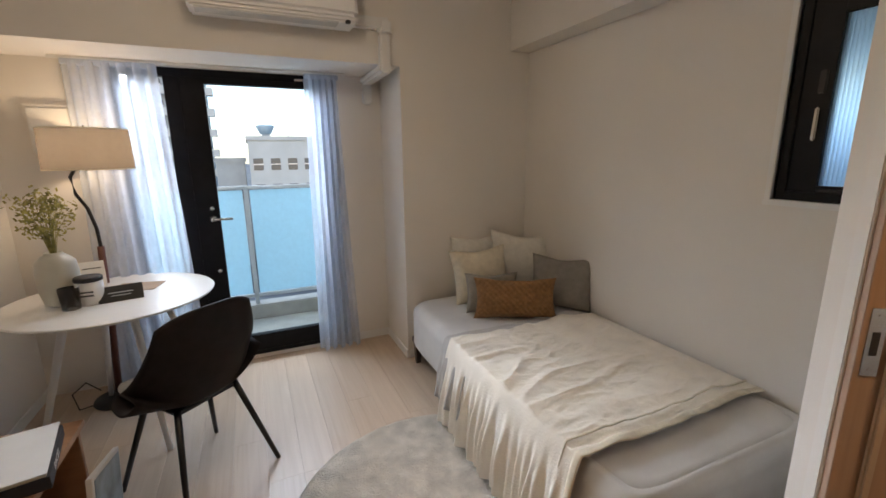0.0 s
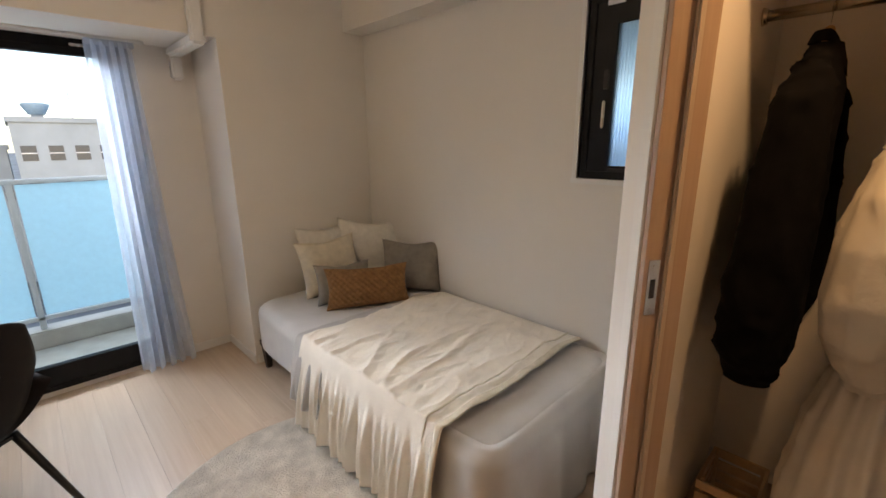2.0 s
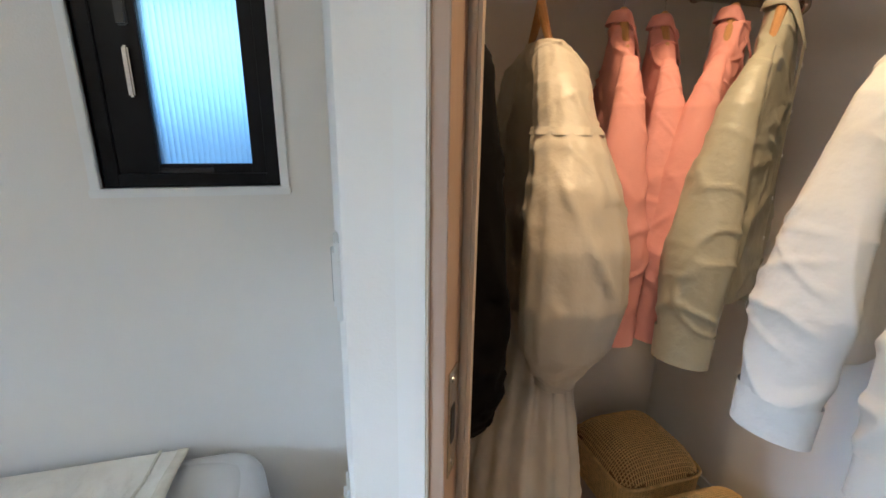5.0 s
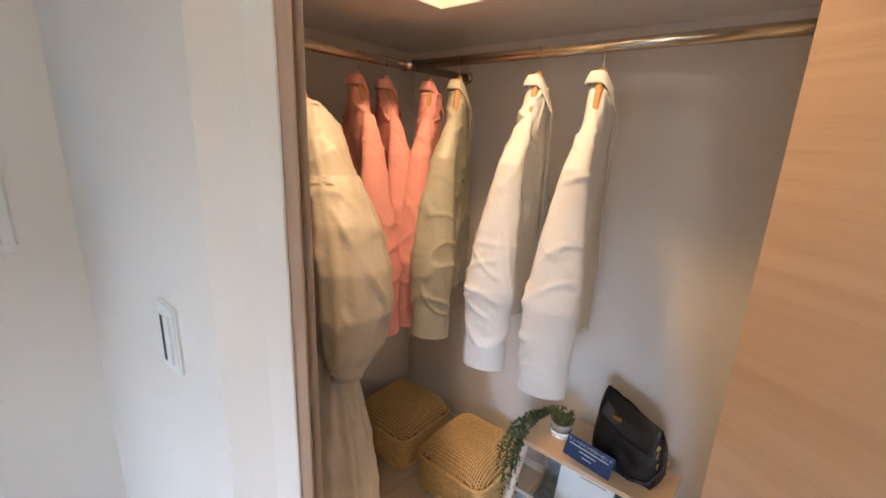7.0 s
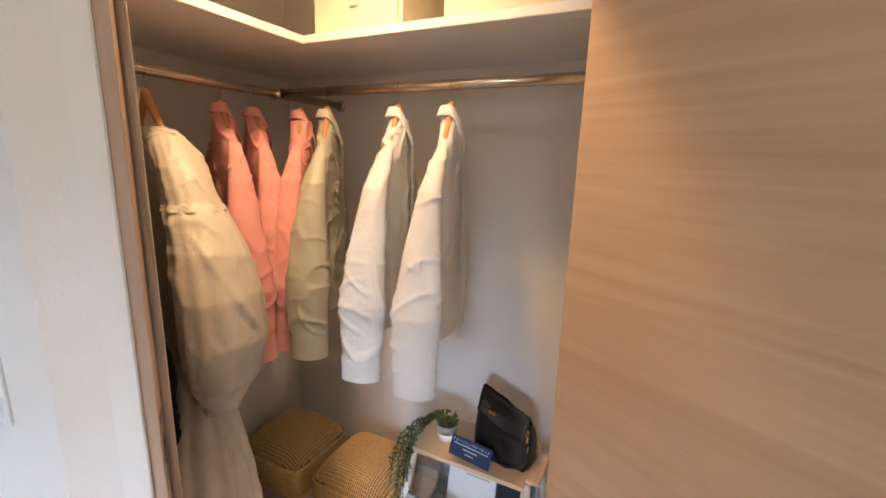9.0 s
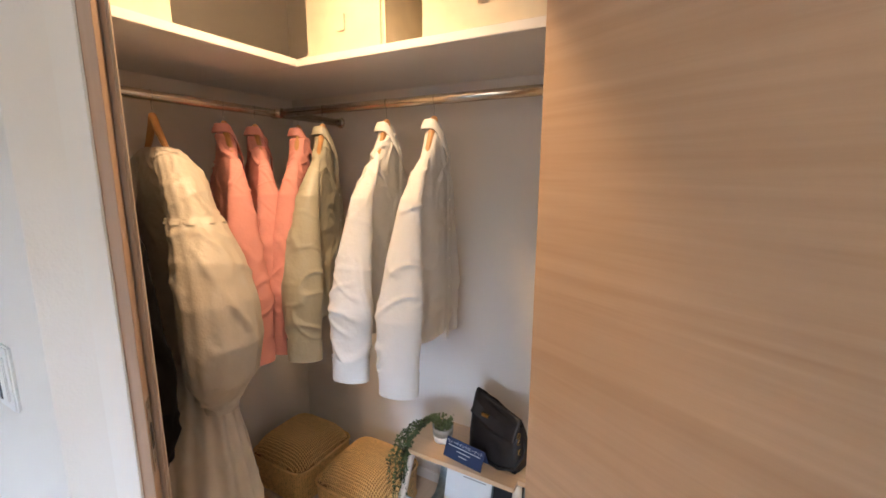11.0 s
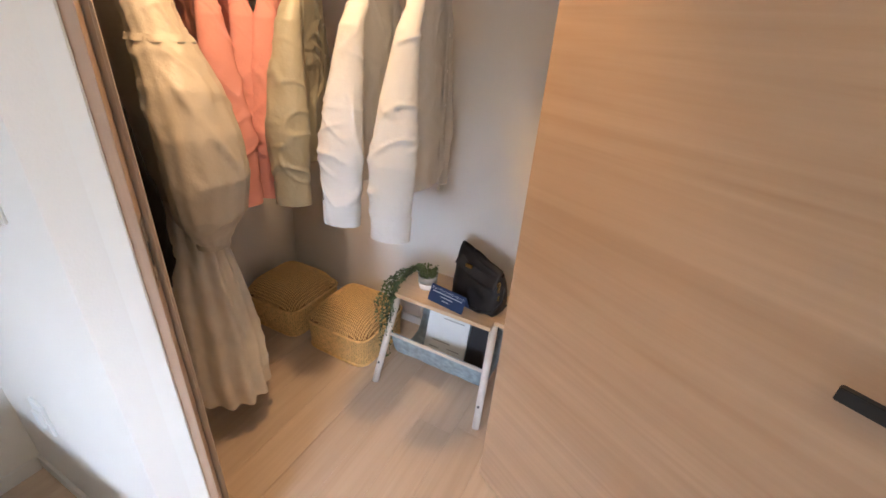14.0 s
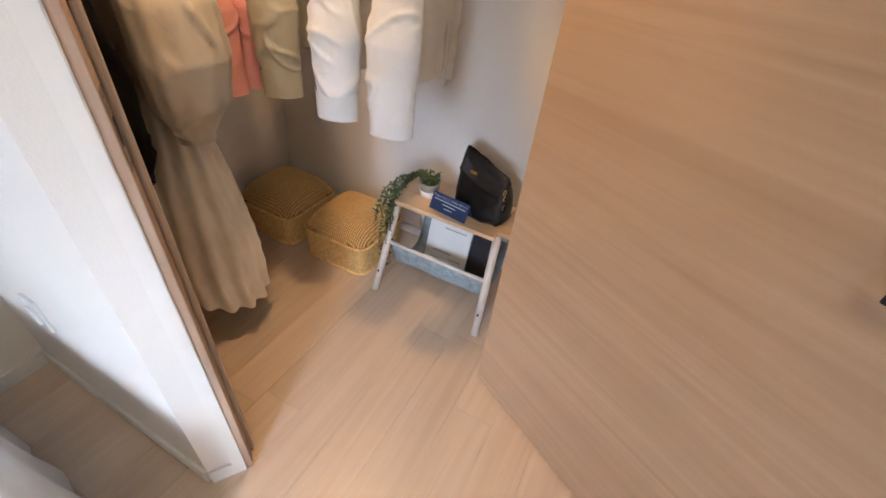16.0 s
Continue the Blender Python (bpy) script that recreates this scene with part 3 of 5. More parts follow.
# ---- air conditioner, its pipe cover, wall panel ----
ac = empty("air_conditioner", "white wall-mounted air conditioner on the boxed beam", "air conditioner", m=pose(-0.835, H, 2.095))
part("body", box(-0.40, 0.40, -0.22, 0, 0.03, 0.29, 0.02, seg=3), WHITE, ac)
part("lower_front", box(-0.40, 0.40, -0.20, -0.02, 0.0, 0.035, 0.012), WHITE, ac)
part("louvre", box(-0.37, 0.30, -0.195, -0.11, -0.006, 0.002, 0.002), mat("grey_louvre", (0.55, 0.55, 0.54), 0.5), ac, "pale grey air outlet flap")
part("sensor", box(0.335, 0.36, -0.205, -0.18, -0.003, 0.012, 0.002), INK, ac, "dark sensor window")
pc = empty("pipe_cover", "white plastic pipe cover bending down the beam", "pipe cover")
part("duct", box(-0.46, -0.25, H - 0.06, H, 2.125, 2.185, 0.008), WHITE, pc)
part("elbow", box(-0.285, -0.20, H - 0.065, H, 2.09, 2.19, 0.02, seg=3), WHITE, pc)
part("duct", box(-0.275, -0.215, H - 0.06, H, SOFF - 0.05, 2.10, 0.008), WHITE, pc)
part("elbow", box(-0.282, -0.205, H - 0.065, B - 0.01, SOFF - 0.055, SOFF - 0.001, 0.014, seg=3), WHITE, pc)
part("duct", box(-0.272, -0.215, B - 0.07, B, 1.76, SOFF - 0.05, 0.010), WHITE, pc)
vp = empty("wall_panel", "cream square wall panel cover with raised rim", "wall panel", m=pose(-2.0, B, 1.56))
part("rim", box(-0.12, 0.12, -0.035, 0, -0.14, 0.14, 0.008), PLASTER, vp)
part("cover", box(-0.098, 0.098, -0.046, -0.030, -0.118, 0.118, 0.006), TRIM, vp)

# ---- floor lamp ----
fl = empty("floor_lamp", "floor lamp with linen drum shade and dark stem, lit", "floor lamp", m=pose(-1.88, 2.44, 0))
part("base", lathe([(0.12, 0), (0.125, 0.008), (0.12, 0.02), (0.02, 0.026)], 36), BLACK, fl, smooth=True)
part("stem", tube([(0, 0, 0.02), (0.03, 0, 0.5), (0.045, 0, 0.93)], [0.018, 0.018, 0.017], 14), REDWOOD, fl, "red-brown wooden lower stem", smooth=True)
part("neck", tube([(0.045, 0, 0.93), (0.042, 0, 1.03), (0.02, 0, 1.14), (-0.02, 0, 1.22), (-0.03, 0, 1.31), (0.0, 0, 1.36), (0.07, 0, 1.38)], 0.009, 12), BLACK, fl, smooth=True)
sh = part("shade", lathe([(0.196, 1.35), (0.19, 1.555)], 48, m=pose(0.07, -0.02, 0), cap=False), SHADE, fl, "cream linen drum shade", smooth=True)
part("rim", tube([(0.07 + 0.196 * math.cos(a), -0.02 + 0.196 * math.sin(a), 1.35) for a in np.linspace(0, 2 * math.pi, 40)], 0.003, 6), CUSH_CREAM, sh)
part("rim", tube([(0.07 + 0.19 * math.cos(a), -0.02 + 0.19 * math.sin(a), 1.555) for a in np.linspace(0, 2 * math.pi, 40)], 0.003, 6), CUSH_CREAM, sh)
part("finial", tube([(0.07, -0.02, 1.38), (0.07, -0.02, 1.575)], 0.004, 8), BLACK, sh)
part("cord", tube([(-0.10, -0.02, 0.006), (-0.16, -0.1, 0.03), (-0.2, -0.04, 0.10), (-0.16, 0.05, 0.12), (-0.1, 0.06, 0.05)], 0.004, 8), BLACK, fl, "black looped cable", smooth=True)

# ---- table ----
TZ = 0.72
tb = empty("round_table", "white round table with splayed white legs", "table", m=pose(-1.73, 2.13, 0))
part("tabletop", lathe([(0.40, TZ - 0.026), (0.445, TZ - 0.012), (0.45, TZ - 0.004), (0.446, TZ)], 72), TABLEWHITE, tb)
for k in range(4):
    a = radians(30 + 90 * k)
    part("leg", tube([(0.20 * math.cos(a), 0.20 * math.sin(a), TZ - 0.026), (0.40 * math.cos(a), 0.40 * math.sin(a), 0.0)], [0.019, 0.012], 14), TABLEWHITE, tb, smooth=True)
vs = empty("vase", "off-white ribbed ceramic vase with yellow-green sprays", "vase", m=pose(-1.925, 2.10, TZ) @ Matrix.Diagonal((1.0, 1.0, 1.16, 1)))
part("body", lathe([(0.050, 0), (0.068, 0.01), (0.080, 0.06), (0.082, 0.13), (0.076, 0.18), (0.050, 0.205), (0.036, 0.21), (0.036, 0.22), (0.030, 0.218), (0.030, 0.16)], 40), VASE, vs, smooth=True)
rr = random.Random(4)
bs, bl = None, None
for k in range(34):
    a, r = rr.uniform(0, 6.283), rr.uniform(0.02, 0.105)
    hgt = rr.uniform(0.12, 0.26)
    tip = Vector((r * math.cos(a), r * math.sin(a), 0.2 + hgt))
    mid = Vector((0.35 * r * math.cos(a), 0.35 * r * math.sin(a), 0.2 + hgt * 0.55))
    bs = tube([(0, 0, 0.17), mid, tip], [0.0018, 0.0014, 0.0008], 5, bm=bs)
    for j in range(12):
        c = tip + Vector((rr.gauss(0, 0.02), rr.gauss(0, 0.02), rr.gauss(-0.02, 0.022)))
        bl = box(-0.008, 0.008, -0.004, 0.004, -0.001, 0.001, bm=bl, m=Matrix.Translation(c) @ pose(0, 0, 0, rr.uniform(-60, 60), rr.uniform(-60, 60), rr.uniform(0, 360)))
tagged(part("stem_bundle", bs, LEAFY, vs), kind="stuff")
tagged(part("spray", bl, LEAFY, vs, "fine yellow-green flower sprays"), kind="stuff")
jar = empty("candle_jar", "white glass candle jar with dark lid", "jar", m=pose(-1.80, 2.05, TZ) @ Matrix.Scale(1.28, 4))
part("body", lathe([(0.040, 0), (0.043, 0.004), (0.043, 0.088), (0.038, 0.09)], 32), TABLEWHITE, jar, smooth=True)
part("lid", lathe([(0.0445, 0.088), (0.0445, 0.102), (0.040, 0.105)], 32), INK, jar, "dark flat lid", smooth=True)
for z in (0.05, 0.036):
    part("print", box(-0.022, 0.022, -0.0445, -0.0432, z, z + 0.006), INK, jar)
dg = thing("drinking_glass", lathe([(0.030, 0), (0.034, 0.085), (0.0315, 0.085), (0.0285, 0.006), (0.001, 0.006)], 32), DRINKGLASS, "small clear drinking glass", "glass", m=pose(-1.86, 1.985, TZ) @ Matrix.Scale(1.2, 4), smooth=True)


def easel_card(name, w, h, tilt, material, label, m, lines, ink=PALEINK):
    c = empty(name, label, "sign", m=m)
    part("face", box(-w / 2, w / 2, -0.0015, 0.0015, 0, h, 0.0004, m=pose(0, 0, 0, -tilt, 0, 0)), material, c)
    part("back", box(-w / 2, w / 2, -0.001, 0.001, 0, h, m=pose(0, 2 * h * math.sin(radians(tilt)), 0, tilt, 0, 0)), material, c)
    for x0, x1, z0, z1 in lines:
        part("printed_line", box(x0, x1, -0.0026, -0.0016, z0, z1, m=pose(0, 0, 0, -tilt, 0, 0)), ink, c)
    return c


easel_card("tent_card", 0.18, 0.085, 38, mat("black_card", (0.012, 0.012, 0.014), 0.5), "small black tent card on the table", pose(-1.675, 2.02, TZ + 0.001, 0, 0, 12), [(-0.05, 0.05, 0.045, 0.049), (-0.04, 0.04, 0.03, 0.033)])
thing("leaflet", box(-0.11, 0.11, -0.08, 0.08, 0, 0.003, 0.0008), mat("tan_paper", (0.42, 0.30, 0.20), 0.7), "tan printed leaflet lying on the table", "leaflet", m=pose(-1.66, 2.27, TZ, 0, 0, -12))
easel_card("tablet_card", 0.11, 0.15, 22, PAPER, "white card stand behind the vase", pose(-1.86, 2.32, TZ + 0.001, 0, 0, 15), [(-0.04, 0.04, 0.11, 0.115)], INK)

# ---- chair ----
ch = empty("shell_chair", "dark moulded shell chair with grey seat pad", "chair", m=pose(-1.36, 1.53, 0, 0, 0, 40))


def shell(u, v):
    # u: front edge of the seat to top of the back; v: side to side; the chair faces +y
    s = (v - 0.5) * 2
    if u < 0.48:
        k = u / 0.48
        y, z, w = 0.22 - 0.36 * k, 0.432 - 0.022 * math.sin(k * math.pi), 0.205 + 0.047 * math.sin(k * math.pi * 0.6)
        lift = (0.010 + 0.118 * k ** 3) * abs(s) ** 2.6
        yy = y
    else:
        k = (u - 0.48) / 0.52
        y, z = -0.14 - 0.085 * math.sin(k * 1.35), 0.432 + 0.415 * k ** 1.12
        w = 0.258 - 0.070 * k ** 1.4
        lift = (0.135 * (1 - k) ** 1.4) * abs(s) ** 2.6 - 0.05 * k * abs(s) ** 3
        yy = y + 0.10 * (1 - 0.45 * k) * abs(s) ** 2.2
    if u < 0.12:
        w *= 0.86 + 0.14 * (u / 0.12)
    return Vector((1.08 * w * s, yy, z + lift))


b = sheet(shell, 34, 26, thick=0.012)
part("shell", b, SHELLPL, ch, smooth=True)
part("seat_pad", sheet(lambda u, v: Vector(((v - 0.5) * 0.40 * (1 - 0.25 * (2 * u - 1) ** 4), 0.235 - 0.34 * u, 0.474 + 0.022 * (1 - (2 * u - 1) ** 4) * (1 - (2 * v - 1) ** 4))), 16, 16, thick=0.012), SEATPAD, ch, "grey woven seat pad", smooth=True)
for sx, sy in ((1, 1), (-1, 1), (1, -1), (-1, -1)):
    part("leg", tube([(0.13 * sx, 0.10 * sy, 0.42), (0.222 * sx, 0.222 * sy, 0.0)], [0.014, 0.010], 12), BLACK, ch, smooth=True)
part("seat_bracket", box(-0.14, 0.14, -0.11, 0.11, 0.400, 0.420, 0.006), BLACK, ch)

# ---- low cabinet with book and picture frame ----
cb = empty("low_cabinet", "walnut low cabinet with slanting open end", "cabinet", m=pose(-1.72, 1.47, 0))
part("top", box(-0.50, 0, -0.90, 0, 0.395, 0.42, 0.002), CABWOOD, cb)
part("side_panel", box(-0.50, -0.02, -0.022, 0, 0, 0.395, 0.002), CABWOOD, cb)
part("side_panel", box(-0.50, -0.02, -0.90, -0.878, 0, 0.395, 0.002), CABWOOD, cb)
part("back_panel", box(-0.50, -0.485, -0.878, -0.022, 0, 0.395), CABWOOD, cb)
part("shelf", box(-0.485, -0.02, -0.878, -0.022, 0.06, 0.08, 0.002), CABWOOD, cb)
bk = empty("book", "thick black and white hardback book", "book", m=pose(-1.84, 1.20, 0.42, 0, 0, 12))
part("cover", box(-0.12, 0.12, -0.16, 0.16, 0.052, 0.056, 0.001), PAPER, bk, "white dust jacket")
part("pages", box(-0.115, 0.116, -0.155, 0.155, 0.042, 0.052), CUSH_CREAM, bk)
part("lower_book", box(-0.12, 0.125, -0.16, 0.16, 0.0, 0.042, 0.001), INK, bk, "black lower volume")
lettering("RACES", 0.034, PAPER, bk, pose(0.1254, -0.03, 0.021, 90, 0, 90), "white spine lettering")
pf = empty("picture_frame", "white-framed picture leaning beside the cabinet", "picture frame", m=pose(-1.655, 1.30, 0, 0, 14, 90))
part("frame", box(-0.15, 0.15, -0.010, 0.010, 0.0, 0.29, 0.002), TRIM, pf)
part("picture", box(-0.135, 0.135, -0.0125, -0.0105, 0.015, 0.275), mat("blue_grey_print", (0.34, 0.42, 0.50), 0.5, vary=0.3, scale=9), pf, "blurred blue-grey print")

# ---- bed ----
BX0, BX1, BY0, BY1, BT = -0.16, 0.785, 0.245, 2.17, 0.435
bed = empty("bed", "single bed with pale grey fitted sheet, dark legs", "bed", m=pose(0, 0, 0))


def mattress(u, v):
    """Rounded block: up the side, over the edge, in to the middle."""
    a = u * 2 * math.pi
    ca, sa = math.cos(a), math.sin(a)
    k = (abs(ca) ** 10 + abs(sa) ** 10) ** -0.1
    hx, hy = (BX1 - BX0) / 2, (BY1 - BY0) / 2
    side, turn = min(1.0, v / 0.25), max(0.0, min(1.0, (v - 0.25) / 0.30))
    inward = max(0.0, (v - 0.55) / 0.45)
    q = turn * math.pi / 2
    off = 0.065 * (1 - math.cos(q))
    z = 0.17 + (BT - 0.065 - 0.17) * side + 0.065 * math.sin(q)
    x, y = ca * k * (hx - off) * (1 - inward), sa * k * (hy - off) * (1 - inward)
    z += (0.006 * wob(x * 3, y * 3, 1.0) + 0.004) * turn
    return Vector(((BX0 + BX1) / 2 + x, (BY0 + BY1) / 2 + y, z))


b = sheet(mattress, 180, 40, wrap=True)
bmesh.ops.remove_doubles(b, verts=b.verts, dist=0.0002)
part("mattress", b, SHEET, bed, smooth=True)
WEST, ARC, FOOT = 0.30, 0.10 * math.pi / 2, BX1 - BX0 - 0.20


def sheet_end(u, v):
    """Sheet over the foot end: along the open side, round the corner and along the foot."""
    s = u * (2 * WEST + 2 * ARC + FOOT)
    if s < WEST:
        p, n = Vector((BX0, BY0 + 0.10 + WEST - s, 0)), Vector((-1, 0, 0))
    elif s < WEST + ARC:
        t = (s - WEST) / 0.10
        n = Vector((-math.cos(t), -math.sin(t), 0))
        p = Vector((BX0 + 0.10, BY0 + 0.10, 0)) + n * 0.10
    elif s < WEST + ARC + FOOT:
        p, n = Vector((BX0 + 0.10 + s - WEST - ARC, BY0, 0)), Vector((0, -1, 0))
    elif s < WEST + 2 * ARC + FOOT:
        t = (s - WEST - ARC - FOOT) / 0.10
        n = Vector((math.sin(t), -math.cos(t), 0))
        p = Vector((BX1 - 0.10, BY0 + 0.10, 0)) + n * 0.10
    else:
        p, n = Vector((BX1, BY0 + 0.10 + s - WEST - 2 * ARC - FOOT, 0)), Vector((1, 0, 0))
    loose = 1 - 0.9 * max(0.0, n.x)
    if v < 0.35:
        q = v / 0.35 * math.pi / 2
        return p + n * (0.009 - 0.075 * (1 - math.sin(q))) + Vector((0, 0, BT + 0.010 - 0.018 * max(0.0, 1 - v / 0.12) - 0.070 * (1 - math.cos(q))))
    d = (v - 0.35) / 0.65
    wave = math.sin(s * 31 + 3 * wob(s * 4, 0, 1)) * 0.011 + 0.012 * wob(s * 9, d * 1.5, 4)
    return p + n * (0.009 + (0.030 * d + wave * d) * loose) + Vector((0, 0, BT - 0.060 - (BT - 0.060 - 0.020) * d))


part("sheet_end", sheet(sheet_end, 220, 34, thick=0.003), SHEET, bed, "hanging end of the sheet", smooth=True)
part("bed_base", box(BX0 + 0.03, BX1 - 0.03, BY0 + 0.03, BY1 - 0.03, 0.15, 0.19, 0.004), DARKWOOD, bed)
for x, y in ((BX0 + 0.06, BY1 - 0.06), (BX1 - 0.06, BY1 - 0.06), (BX0 + 0.06, BY0 + 0.06), (BX1 - 0.06, BY0 + 0.06)):
    part("leg", lathe([(0.022, 0), (0.034, 0.15)], 4, m=pose(x, y, 0, 0, 0, 45)), DARKWOOD, bed)


def drape(y0, y1, xw, drop, lift, seed, amp, nx=86, ny=96, fold=1.0, skew=0.0):
    """Cloth over the bed top that hangs down on the open side."""
    def f(u, v):
        s = u * (xw + drop)                     # way from the wall side, across and down
        y = y0 + (y1 - y0) * v
        top = max(0.0, min(s, xw))
        down = max(0.0, s - xw)
        x = BX1 - 0.006 - top
        z = BT + lift
        ridge = amp * (0.5 + wob(y * 2.6 + x * 1.4, x * 1.2 - y, seed, 1.6)) + amp * 0.55 * wob(y * 6 + x * 5, x * 3, seed + 3) + amp * 0.25 * wob(y * 17, x * 14, seed + 8)
        q1, q2 = x * 3.0 + y * 1.2, y * 3.2 - x * 0.8
        ridge += amp * 0.75 * (1 - min(1.0, 3.2 * abs(wob(q1 * 0.8, q2 * 2.1, seed + 1)))) + amp * 0.35 * (1 - min(1.0, 3.0 * abs(wob(q1 * 2.1 + 4, q2 * 3.9, seed + 6)))) + amp * 0.16 * (1 - min(1.0, 2.6 * abs(wob(q1 * 5.2 + 2, q2 * 8.5, seed + 2)))) + amp * 0.10 * wob(q1 * 12, q2 * 17, seed + 4)
        z += max(-0.004, ridge) * upto(0.0, 0.10, top) + 0.004
        y += skew * (1 - top / xw) + 0.012 * wob(x * 3, seed, y * 3)
        if down > 0:
            k = upto(0, 0.10, down)
            ph = y * 2 * math.pi * 7.3 * fold + 4.0 * wob(y * 3.4, seed, 0.3)
            wave = math.sin(ph) * 0.015 + math.sin(ph * 2.31 + 1.7 + 2 * wob(y * 6, down * 2, seed)) * 0.010 * (0.5 + down * 2) + 0.022 * wob(y * 15, down * 2, seed)
            x = BX0 - 0.012 - 0.05 * (1 - math.exp(-down * 9)) - 0.05 * down - wave * upto(0.02, 0.3, down)
            z = BT + lift + 0.004 - down * 0.985 + 0.012 * (1 - k)
            y += 0.5 * wave * upto(0.1, 0.35, down) + 0.03 * down * math.sin(y * 23)
            z = max(z, 0.012 + 0.01 * (1 + wob(y * 8, 0, seed)))
        return Vector((x, y, z))
    return sheet(f, nx, ny, thick=0.004)


th = empty("grey_throw", "pale grey throw folded under the blanket", "throw")
part("cloth", drape(1.20, 1.50, BX1 - BX0 + 0.005, 0.30, 0.002, 4.0, 0.010, 60, 40, 1.3), THROW, th, smooth=True)
bk2 = empty("blanket", "cream crinkled cotton blanket spread over the bed", "blanket")
part("cloth", drape(0.46, 1.42, BX1 - BX0 + 0.005, 0.425, 0.019, 9.0, 0.013, 200, 300, 1.35), BLANKET, bk2, smooth=True)
part("hem", drape(0.445, 0.475, BX1 - BX0 + 0.005, 0.40, 0.021, 9.0, 0.014, 110, 3, 1.0), CUSH_CREAM, bk2, "stitched hem band", smooth=True)
part("hem", drape(0.515, 0.523, BX1 - BX0 + 0.005, 0.40, 0.027, 9.0, 0.016, 110, 2, 1.0), CUSH_CREAM, bk2, smooth=True)


def cushion(label, material, w, h, d, m, seed=0.0, weave=0.0):
    c = empty("cushion", label, "cushion", "cushions on the bed", m=m)

    def f(side):
        def g(u, v):
            a, q = 2 * u - 1, 2 * v - 1
            pinch = 1 - 0.09 * (1 - a * a) * abs(q) ** 3
            pinch2 = 1 - 0.09 * (1 - q * q) * abs(a) ** 3
            t = max(0.0, (1 - abs(a) ** 2.6)) ** 0.55 * max(0.0, (1 - abs(q) ** 2.6)) ** 0.55
            th_ = d / 2 * t * (1 + 0.22 * wob(a * 2, q * 2, seed))
            if weave:
                th_ += weave * abs(math.sin(u * 88)) * (1 if int(u * 28) % 2 else -1) * math.sin(v * 44)
            return Vector((a * w / 2 * pinch2, side * th_, h / 2 + q * h / 2 * pinch - 0.015 * math.exp(-4 * a * a) * (1 if q > 0.9 else 0)))
        return g
    n = 130 if weave else 26
    b = sheet(f(1), n, n)
    sheet(f(-1), n, n, bm=b)
    bmesh.ops.remove_doubles(b, verts=b.verts, dist=0.0004)
    part("cover", b, material, c, smooth=True)
    return c


CZ = BT + 0.004
cushion("pale grey linen cushion leaning on the wall", CUSH_WHITE, 0.43, 0.42, 0.15, pose(0.40, 2.09, CZ, -14, 0, 0), 1)
cushion("pale grey linen cushion in the bed corner", CUSH_WHITE, 0.45, 0.44, 0.16, pose(0.60, 1.98, CZ, -16, 6, -28), 2)
cushion("cream linen cushion at the bed head", CUSH_CREAM, 0.40, 0.37, 0.15, pose(0.315, 1.92, CZ, -18, -3, -8), 3)
cushion("taupe linen cushion leaning on the wall", CUSH_GREY, 0.40, 0.34, 0.14, pose(0.67, 1.60, CZ, -14, 0, -52), 4)
cushion("taupe flat cushion behind the woven one", CUSH_GREY, 0.34, 0.25, 0.11, pose(0.265, 1.73, CZ, -18, 0, -20), 5)
cushion("brown woven lumbar cushion", WICKER_C, 0.50, 0.25, 0.13, pose(0.325, 1.57, CZ, -20, 0, -28), 6, 0.0035)

# ---- rug ----
rg = empty("round_rug", "round beige deep-pile rug on the floor", "rug", m=pose(-0.42, 0.86, 0))
part("rug_top", sheet(lambda u, v: Vector((0.66 * v * math.cos(u * 6.28319), 0.66 * v * math.sin(u * 6.28319), 0.016 * upto(1.0, 0.97, v) + 0.006 * wob(v * math.cos(u * 6.283) * 14, v * math.sin(u * 6.283) * 14, 2) + 0.002)), 120, 44, wrap=True), RUG, rg, smooth=True)
part("backing", lathe([(0.655, 0.0), (0.655, 0.004)], 80), CUSH_CREAM, rg)

# ---- closet: shelf, rods, ceiling light ----
SZ, RODZ, RX, RY = 1.87, 1.745, 0.655, -1.005
shf = empty("closet_shelf", "cream L-shaped closet shelf with a thick front edge", "shelf")
part("board", box(CW, CX, CY, -0.877, SZ, SZ + 0.026, 0.002), TRIM, shf)
part("board", box(0.387, CX, -0.877, -0.10, SZ, SZ + 0.026, 0.002), TRIM, shf)
for nm, p0, p1 in (("clothes_rail", (RX, -0.1, RODZ), (RX, CY, RODZ)), ("clothes_rail", (RX + 0.02, RY, RODZ), (CW, RY, RODZ))):
    rd = empty(nm, "round satin steel clothes rail under the shelf", "clothes rail", "closet rails")
    part("bar", tube([p0, p1], 0.016, 20), BRASSY, rd, smooth=True)
    d = (Vector(p1) - Vector(p0)).normalized()
    part("flange", tube([Vector(p1) - d * 0.012, Vector(p1)], [0.021, 0.026], 20), BRASSY, rd, smooth=True)
    if nm and p0[1] == -0.1:
        part("flange", tube([Vector(p0), Vector(p0) + d * 0.012], [0.026, 0.021], 20), BRASSY, rd, smooth=True)
    else:
        part("joint", tube([(RX - 0.035, RY, RODZ), (RX + 0.02, RY, RODZ)], 0.0195, 20), BRASSY, rd, smooth=True)
dl = empty("closet_downlight", "round recessed warm closet downlight, lit", "ceiling light", m=pose(0.05, -0.55, CEILZ))
part("rim", lathe([(0.055, -0.006), (0.062, -0.004), (0.062, 0.0)], 36), TRIM, dl)
part("diffuser", lathe([(0.001, -0.009), (0.05, -0.009), (0.05, -0.006)], 36), LAMPGLOW, dl, "glowing warm diffuser")
